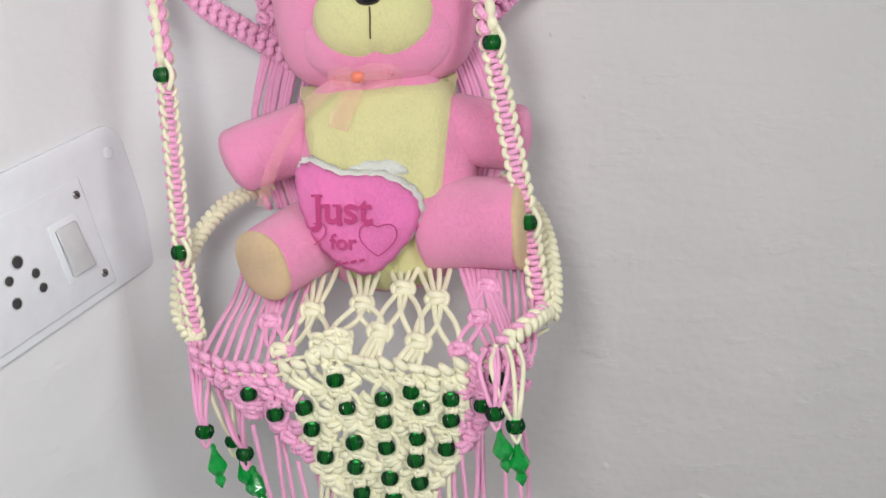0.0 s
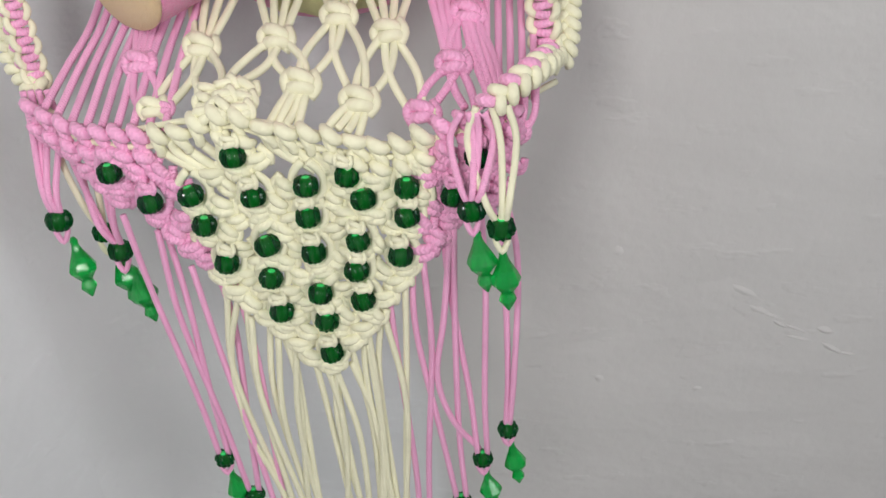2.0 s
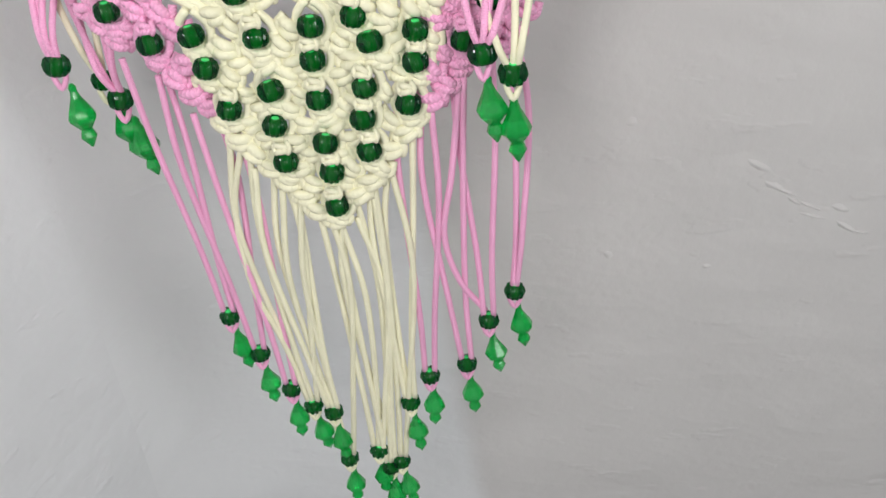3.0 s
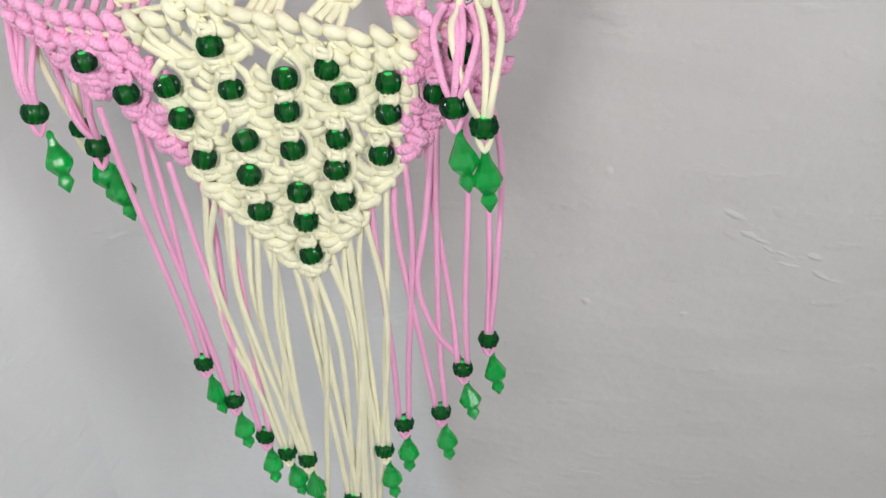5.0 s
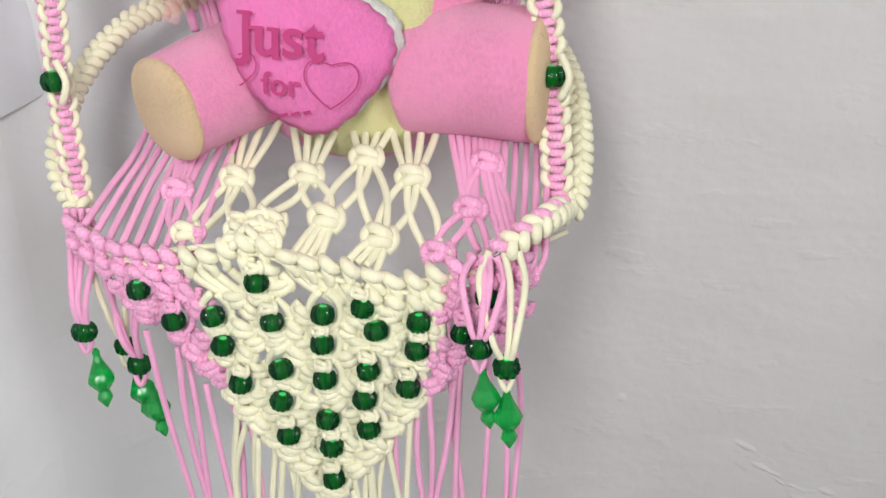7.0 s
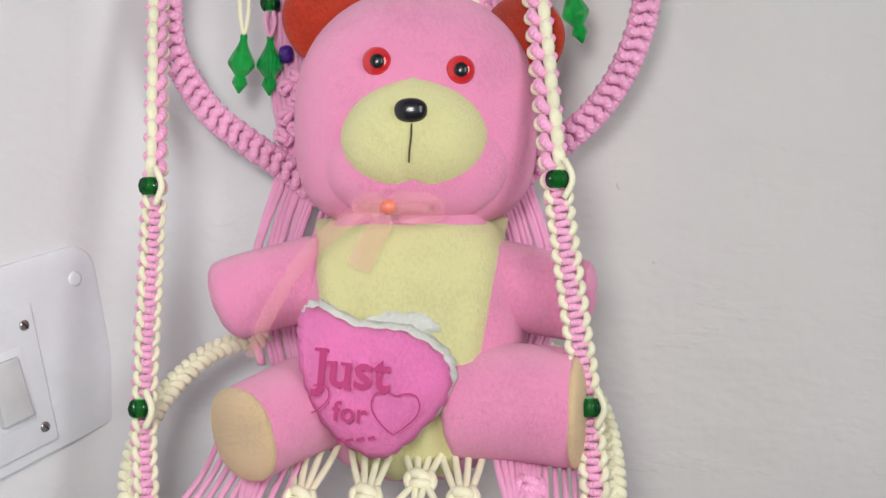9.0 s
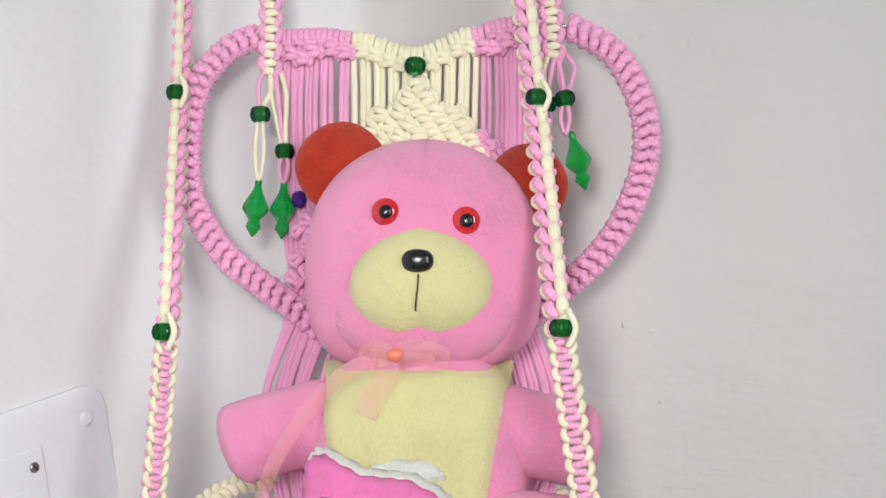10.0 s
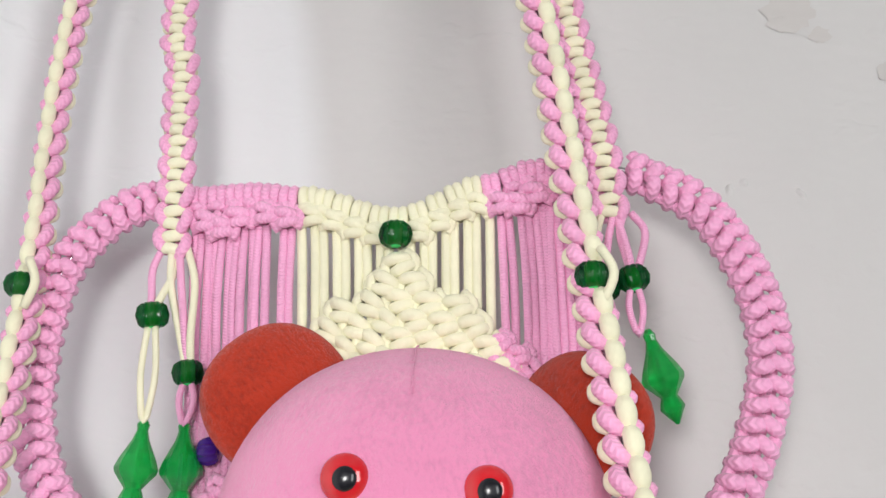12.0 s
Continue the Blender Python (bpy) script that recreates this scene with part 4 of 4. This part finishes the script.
hung(cord("loose_cord", [(-0.032, arc_y(0.03), -0.056), (-0.042, 0.003, -0.090), (-0.042, 0.003, -0.130), (-0.034, 0.003, -0.160), (-0.027, 0.003, -0.193)], CREAM, swing, 0.0014, 22))
# corner tassels at the ends of the front straps
tassel((-0.109, 0.032, 0.022), (-0.1075, 0.018, -0.0295), PINK, 0.007, None, 0.93, 4, 0.84, (0.35, -0.2))
tassel((-0.097, 0.028, 0.008), (-0.086, 0.020, -0.046), PINK, 0.006, None, 0.90, 4, 0.84, (0.35, -0.2))
tassel((-0.100, 0.030, 0.008), (-0.094, 0.026, -0.040), CREAM, 0.004, None, 0.82, 2, 0.84, (0.3, -0.2))
tassel((0.074, -0.002, 0.018), (0.0755, -0.011, -0.0265), CREAM, 0.008, None, 0.93, 3, 0.84, (0.0, -0.2))
tassel((0.067, -0.002, 0.016), (0.0650, -0.010, -0.0190), PINK, 0.006, None, 0.93, 4, 0.84, (0.1, -0.2))
# the strap's end lies over the corner
sennit("strap_end", [(0.098, 0.034, 0.024), (0.092, 0.016, 0.026), (0.082, 0.003, 0.023), (0.070, -0.003, 0.016)], 0.0056, [TWO_TONE_A, TWO_TONE_B], "knotted strap end lying over the seat corner", facing=V(0.2, -0.8, 0.6))
for k in range(4):
    x0 = 0.072 + 0.0042 * k
    hung(cord("loose_cord", [(x0 + 0.006, arc_y(x0) + 0.004, 0.018), (x0 + 0.005, arc_y(x0), 0.008), (x0, arc_y(x0) - 0.001, -0.006 + 0.002 * k)], PINK, swing, 0.0014, 8))


# ---- the soft toy ----
bear = thing("teddy_bear", "pink plush teddy bear with yellow belly sitting on the swing", "soft toy", (0.008, 0.09, 0.05))
bear_hub = Matrix.Translation(-Vector(bear.location))


def of_bear(ob):
    ob.matrix_parent_inverse = bear_hub
    return ob


HX, HY, HZ = 0.0100, 0.089, 0.2190
HEAD_R = (0.0615, 0.035, 0.0605)
TORSO_C, TORSO_R = (0.008, 0.085, 0.103), (0.057, 0.037, 0.071)


def head():
    """A dome on straight cheeks: below the middle the sides hardly draw in."""
    bm = blob(bmesh.new(), (HX, HY, HZ), HEAD_R, 56, 40, 0.96)
    for v in bm.verts:
        low = min(0.985, max(0.0, (HZ - v.co.z) / HEAD_R[2]))
        full = (1 - low ** 3.2) ** (1 / 3.2) / math.sqrt(1 - low ** 2)
        v.co.x = HX + (v.co.x - HX) * min(full, 2.2)
        v.co.y = HY + (v.co.y - HY) * min(full, 2.2) ** 0.5
    return bm


of_bear(part("head", head(), FUR, bear, "pink plush head"))
of_bear(part("chin", blob(bmesh.new(), (0.0115, 0.076, 0.1905), (0.047, 0.025, 0.0305), 40, 24, 0.92), FUR, bear))
of_bear(part("torso", blob(bmesh.new(), TORSO_C, TORSO_R, 44, 30, 0.82), FUR, bear))


def front_y(x, z, c=TORSO_C, r=TORSO_R, power=0.82):
    e = 2 / power
    k = 1 - abs((x - c[0]) / r[0]) ** e - abs((z - c[2]) / r[2]) ** e
    return c[1] - r[1] * max(0.0, k) ** (1 / e)


def belly():
    bm = bmesh.new()
    nz, nx = 26, 20
    g = []
    for i in range(nz + 1):
        t = i / nz
        z = 0.1640 - t * 0.1300
        xl = -0.042 + 0.009 * min(1, t / 0.35) + 0.019 * max(0, t - 0.35) / 0.65
        xr = 0.057 - 0.012 * min(1, t / 0.45) - 0.014 * max(0, t - 0.45) / 0.55
        g.append([bm.verts.new((xl + (xr - xl) * j / nx, front_y(xl + (xr - xl) * j / nx, z) - 0.0024 - 0.0011 * math.sin(j * 1.1 + 0.35 * math.sin(i * 0.3)), z)) for j in range(nx + 1)])
    for i in range(nz):
        for j in range(nx):
            bm.faces.new((g[i][j], g[i + 1][j], g[i + 1][j + 1], g[i][j + 1]))
    for i in range(nz + 1):
        for j in range(nx + 1):
            if i in (0, nz) or j in (0, nx):
                g[i][j].co.y += 0.014 if i == 0 else 0.0034
    return bm


of_bear(part("belly_patch", belly(), YELLOW, bear, "pale yellow plush belly"))
of_bear(part("muzzle", blob(bmesh.new(), (0.0115, 0.064, 0.2030), (0.0355, 0.0215, 0.0285), 40, 26, 0.93, lambda d: 1 - 0.13 * max(0, d.z) * abs(d.x) ** 0.5 + 0.05 * max(0, -d.z) * abs(d.x) - 0.07 * math.exp(-(d.x / 0.12) ** 2) * max(0, -d.z + 0.1)), YELLOW, bear, "rounded pale yellow muzzle"))
of_bear(part("nose", blob(bmesh.new(), (0.0118, 0.0430, 0.2110), (0.0076, 0.0045, 0.0056), 24, 16, 0.85, lambda d: 1 + 0.12 * d.z), BLACK, bear, "glossy black plastic nose"))
of_bear(part("mouth_seam", tube(bmesh.new(), glide([(0.0122, 0.0424, 0.2055), (0.0120, 0.0421, 0.2000), (0.0112, 0.0430, 0.1940), (0.0106, 0.0450, 0.1880)], 14), 0.00045, 6), THREAD, bear))
for ex, ez in ((-0.0055, 0.2370), (0.0340, 0.2325)):
    ey = front_y(ex, ez, (HX, HY, HZ), HEAD_R, 0.96) + 0.0004
    eye = of_bear(part("eye", blob(bmesh.new(), (ex, ey, ez), (0.0070, 0.0042, 0.0070), 28, 16), REDEYE, bear, "red plastic eye with a black pupil"))
    part("pupil", blob(bmesh.new(), (ex + 0.0004, ey - 0.0030, ez - 0.0003), (0.0037, 0.0018, 0.0037), 20, 12), BLACK, eye)


def ear(c, r, tilt, turn):
    bm = blob(bmesh.new(), (0, 0, 0), (r, 0.0065, r * 1.02), 36, 20, 0.9, lambda d: 1 - 0.06 * max(0, -d.z))
    ob = of_bear(part("ear", bm, RUST, bear, "rust red felt ear"))
    ob.matrix_basis = pose(*c, 0, tilt, turn)


ear((-0.0335, 0.096, 0.2660), 0.0250, -38, 18)
ear((0.0630, 0.097, 0.2540), 0.0235, 42, -24)


def limb(name, pts, r0, r1, label="", flat=0.85, sides=28):
    """A stuffed limb: a thick tube with rounded ends."""
    def taper(s):
        body = r0 + (r1 - r0) * s
        end = min(1.0, math.sqrt(max(0.0, 1 - max(0, (s - 0.80) / 0.2) ** 2)) + 0.02)
        start = min(1.0, math.sqrt(max(0.0, 1 - max(0, (0.15 - s) / 0.15) ** 2)) + 0.02)
        return body * end * start
    return of_bear(part(name, tube(bmesh.new(), glide(pts, 28), 1.0, sides, 0, flat, taper), FUR, bear, label))


limb("arm", [(-0.030, 0.084, 0.137), (-0.052, 0.076, 0.131), (-0.072, 0.070, 0.126), (-0.088, 0.067, 0.120)], 0.021, 0.0200, "stuffed pink arm")
limb("arm", [(0.044, 0.084, 0.133), (0.066, 0.078, 0.128), (0.084, 0.074, 0.124), (0.099, 0.072, 0.121)], 0.022, 0.0195, "stuffed pink arm")


def leg(a, b, r, hip):
    d = (Vector(b) - Vector(a)).normalized()
    line = glide([a, Vector(a).lerp(Vector(b), 0.5) + V(0, 0, 0.0015), b], 24)
    ob = of_bear(part("leg", tube(bmesh.new(), line, r, 32, 0, 1.0, lambda s: (hip + (1 - hip) * s - 0.03 * max(0, (s - 0.9) / 0.1) ** 2) * (0.02 + 0.98 * math.sqrt(1 - max(0.0, 1 - s / 0.10) ** 2))), FUR, bear, "stuffed pink leg"))
    sole = part("foot_pad", blob(bmesh.new(), (0, 0, 0), (r * 0.99, r * 0.99, 0.0060), 36, 16, 0.9), TAN, ob, "tan felt foot pad")
    sole.matrix_basis = Matrix.Translation(Vector(b)) @ d.to_track_quat("Z", "Y").to_matrix().to_4x4()


leg((-0.023, 0.084, 0.0775), (-0.0640, 0.0325, 0.0645), 0.0222, 1.12)
leg((0.0270, 0.0700, 0.0745), (0.0890, 0.0560, 0.0730), 0.0278, 1.0)
of_bear(part("head_seam", tube(bmesh.new(), [Vector((HX + 0.003, HY - 0.0362 * math.cos(a), HZ + 0.0612 * math.sin(a))) for a in (0.75 + 0.07 * k for k in range(12))], 0.0003, 5), FUR, bear))

# heart cushion held on the lap
HC = (-0.0060, 0.040, 0.0880)


def heart_y(u, v):
    """Front of the cushion; u, v from the middle in metres."""
    k = max(0.0, 1 - (u / 0.040) ** 2 - (v / 0.040) ** 2)
    return HC[1] - 0.004 - 0.0075 * k ** 0.6 + 0.0013 * math.sin(u * 430 + 1.5 * math.sin(v * 90)) * max(0, (v + 0.008) / 0.03)


def heart_outline(t):
    """Half angle t round a soft heart."""
    x = math.copysign(abs(math.sin(t)) ** 2.0, math.sin(t))
    y = 13 * math.cos(t) - 5 * math.cos(2 * t) - 2 * math.cos(3 * t) - math.cos(4 * t)
    w = min(t, 2 * math.pi - t)
    y += 5.4 * math.exp(-(w / 0.6) ** 2)
    v = (y + 2.2) / 15 * 0.0330
    return x * 0.0350, v if v > -0.024 else -0.024 + (v + 0.024) * 0.72


# a slack heart: one lobe stands higher, the other sags
SLACK = [(-0.033, 0.030), (-0.025, 0.0335), (-0.007, 0.0255), (0.016, 0.0225), (0.0335, 0.010), (0.0345, -0.007), (0.0165, -0.028), (0.001, -0.035), (-0.018, -0.024), (-0.029, -0.006), (-0.0345, 0.016)]
RIM = glide([(u, 0, v) for u, v in SLACK[-1:] + SLACK + SLACK[:2]], 13 * 8)[8:8 + 11 * 8]


def heart_cushion(k=1.0, back=0.0):
    bm = bmesh.new()
    n, rings = len(RIM), 9
    rows = []
    for i in range(rings + 1):
        s = i / rings
        row = []
        for j, p in enumerate(RIM):
            pucker = 1 + 0.018 * s ** 3 * math.sin(j * 1.9 + 0.7 * math.sin(j * 0.6))
            u2, v2 = p.x * s * k * pucker, p.z * s * k * pucker
            row.append(bm.verts.new((HC[0] + u2, heart_y(u2, v2) + back + 0.0050 * s ** 5, HC[2] + v2)))
        rows.append(row)
    for i in range(rings):
        for j in range(n):
            q = (j + 1) % n
            bm.faces.new((rows[i][j], rows[i][q], rows[i + 1][q], rows[i + 1][j]))
    bmesh.ops.remove_doubles(bm, verts=rows[0], dist=1e-6)
    bmesh.ops.solidify(bm, geom=bm.faces[:], thickness=0.003)
    bmesh.ops.recalc_face_normals(bm, faces=bm.faces)
    return bm


cushion = of_bear(part("heart_cushion", heart_cushion(), HEART, bear, "bright pink heart cushion with maroon printing"))
back_ = part("cushion_back", heart_cushion(1.03, 0.005), WHITE, cushion, "white felt back of the cushion")
back_.matrix_basis = pose(0.0015, 0, 0.0020)
part("stuffing", blob(bmesh.new(), (0.0060, 0.0465, 0.1125), (0.0180, 0.0045, 0.0068), 36, 18, 1.0, lambda d: 1 + 0.10 * math.sin(9 * d.x + 4 * d.z) + 0.06 * math.sin(17 * d.x - 11 * d.z)), WHITE, cushion, "white stuffing swelling out of the cushion")


def lettering(text, size, x, z, tilt, bold=0.0, slabs=()):
    cu = bpy.data.curves.new("lettering", "FONT")
    cu.body, cu.size, cu.align_x, cu.align_y, cu.offset, cu.resolution_u = text, size, "CENTER", "CENTER", bold, 4
    tmp = bpy.data.objects.new("lettering", cu)
    scene.collection.objects.link(tmp)
    me = bpy.data.meshes.new_from_object(tmp.evaluated_get(bpy.context.evaluated_depsgraph_get()))
    bpy.data.objects.remove(tmp)
    bm = bmesh.new()
    bm.from_mesh(me)
    bmesh.ops.triangulate(bm, faces=bm.faces[:])
    bmesh.ops.subdivide_edges(bm, edges=bm.edges[:], cuts=1)
    for u, v, w in slabs:                                # short slab serifs
        bm.faces.new([bm.verts.new((u + a * w, v + b * 0.0007, 0)) for a, b in ((-1, -1), (1, -1), (1, 1), (-1, 1))])
    lay(bm, x, z, tilt)
    return part("lettering", bm, INK, cushion, "maroon printed word", False)


def lay(bm, x, z, tilt):
    """Lays a flat drawing in XY on the front of the cushion."""
    ca, sa = math.cos(radians(tilt)), math.sin(radians(tilt))
    for v in bm.verts:
        u, w = v.co.x * ca - v.co.y * sa + x - HC[0], v.co.x * sa + v.co.y * ca + z - HC[2]
        s = min(1.0, math.hypot(u, w) / 0.036)
        v.co = V(HC[0] + u, heart_y(u, w) + 0.0050 * s ** 5 - 0.0032 - v.co.z, HC[2] + w)


lettering("Just", 0.0230, -0.0130, 0.0940, -5, 0.0004, ((-0.0148, 0.0082, 0.0034), (-0.0108, 0.0030, 0.0018), (-0.0038, 0.0030, 0.0018), (-0.0016, -0.0078, 0.0016), (0.0140, -0.0078, 0.0016)))
lettering("for", 0.0130, -0.0145, 0.0755, -5, 0.0002)


def printed_heart(x, z, size, part_of=1.0, tilt=0):
    bm = bmesh.new()
    pts = []
    for j in range(41):
        a = 2 * math.pi * j / 40 * part_of
        u, v = heart_outline(a)
        pts.append(V(u * size / 0.0345, v * size / 0.0345, 0))
    for a, b in zip(pts, pts[1:]):
        d = (b - a).normalized() * 0.00035
        nrm = V(-d.y, d.x, 0)
        bm.faces.new([bm.verts.new(p) for p in (a - nrm, b - nrm, b + nrm, a + nrm)])
    lay(bm, x, z, tilt)
    part("printed_heart", bm, INK, cushion, "maroon printed heart outline", False)


printed_heart(0.0055, 0.0750, 0.0105, 1.0, -6)
printed_heart(-0.0315, 0.0815, 0.0075, 0.5, -6)
for k, (x0, w0) in enumerate(((-0.0165, 0.0016), (-0.0120, 0.0020), (-0.0070, 0.0018), (-0.0020, 0.0016))):
    bm = bmesh.new()
    bm.faces.new([bm.verts.new(p) for p in ((-w0, -0.0008, 0), (w0, -0.0005, 0), (w0, 0.0010, 0), (-w0, 0.0007, 0))])
    lay(bm, x0 - 0.003, 0.0625 + 0.0006 * k, 10)
    part("printed_bar", bm, INK, cushion, "", False)


# sheer bow at the neck
def ribbon(name, pts, w0, w1, seed):
    rr = random.Random(seed)
    line = glide(pts, 26)
    bm = bmesh.new()
    prev = None
    for i, p in enumerate(line):
        s = i / 26
        d = (line[min(i + 1, 26)] - line[max(i - 1, 0)]).normalized()
        across = d.cross(V(0, -1, 0)).normalized() * (w0 + (w1 - w0) * s) * 0.5
        row = [bm.verts.new(p + across * k + V(0, 0.0012 * math.sin(7 * s + 2.5 * k + seed), 0)) for k in (-1, -0.5, 0, 0.5, 1)]
        if prev:
            for a in range(4):
                bm.faces.new((prev[a], prev[a + 1], row[a + 1], row[a]))
        prev = row
    return bm


bow = thing("ribbon_bow", "sheer coral pink ribbon bow tied at the bear's neck", "ribbon", (0.004, 0.05, 0.167))
for nm, pts, w0, w1, sd in (("tail", [(0.000, 0.0425, 0.168), (-0.020, 0.042, 0.160), (-0.040, 0.046, 0.142), (-0.055, 0.044, 0.118), (-0.062, 0.042, 0.098)], 0.008, 0.007, 1),
                            ("tail", [(0.000, 0.0425, 0.166), (-0.003, 0.042, 0.158), (-0.009, 0.043, 0.148), (-0.013, 0.043, 0.139)], 0.010, 0.012, 2),
                            ("loop", [(0.002, 0.042, 0.167), (0.010, 0.038, 0.170), (0.022, 0.040, 0.168), (0.020, 0.044, 0.164), (0.004, 0.044, 0.165)], 0.009, 0.009, 3),
                            ("loop", [(0.000, 0.042, 0.167), (-0.006, 0.038, 0.1705), (-0.012, 0.041, 0.168), (-0.004, 0.044, 0.166)], 0.008, 0.007, 4)):
    ob = part(nm, ribbon(nm, pts, w0, w1, sd), RIBBON, bow)
    ob.matrix_parent_inverse = Matrix.Translation(-Vector(bow.location))
ob = part("bow_knot", blob(bmesh.new(), (0.0015, 0.0415, 0.1675), (0.0040, 0.0025, 0.0032), 16, 10), plain_material("orange_satin", (0.85, 0.22, 0.14), 0.35), bow, "orange satin knot")
ob.matrix_parent_inverse = Matrix.Translation(-Vector(bow.location))
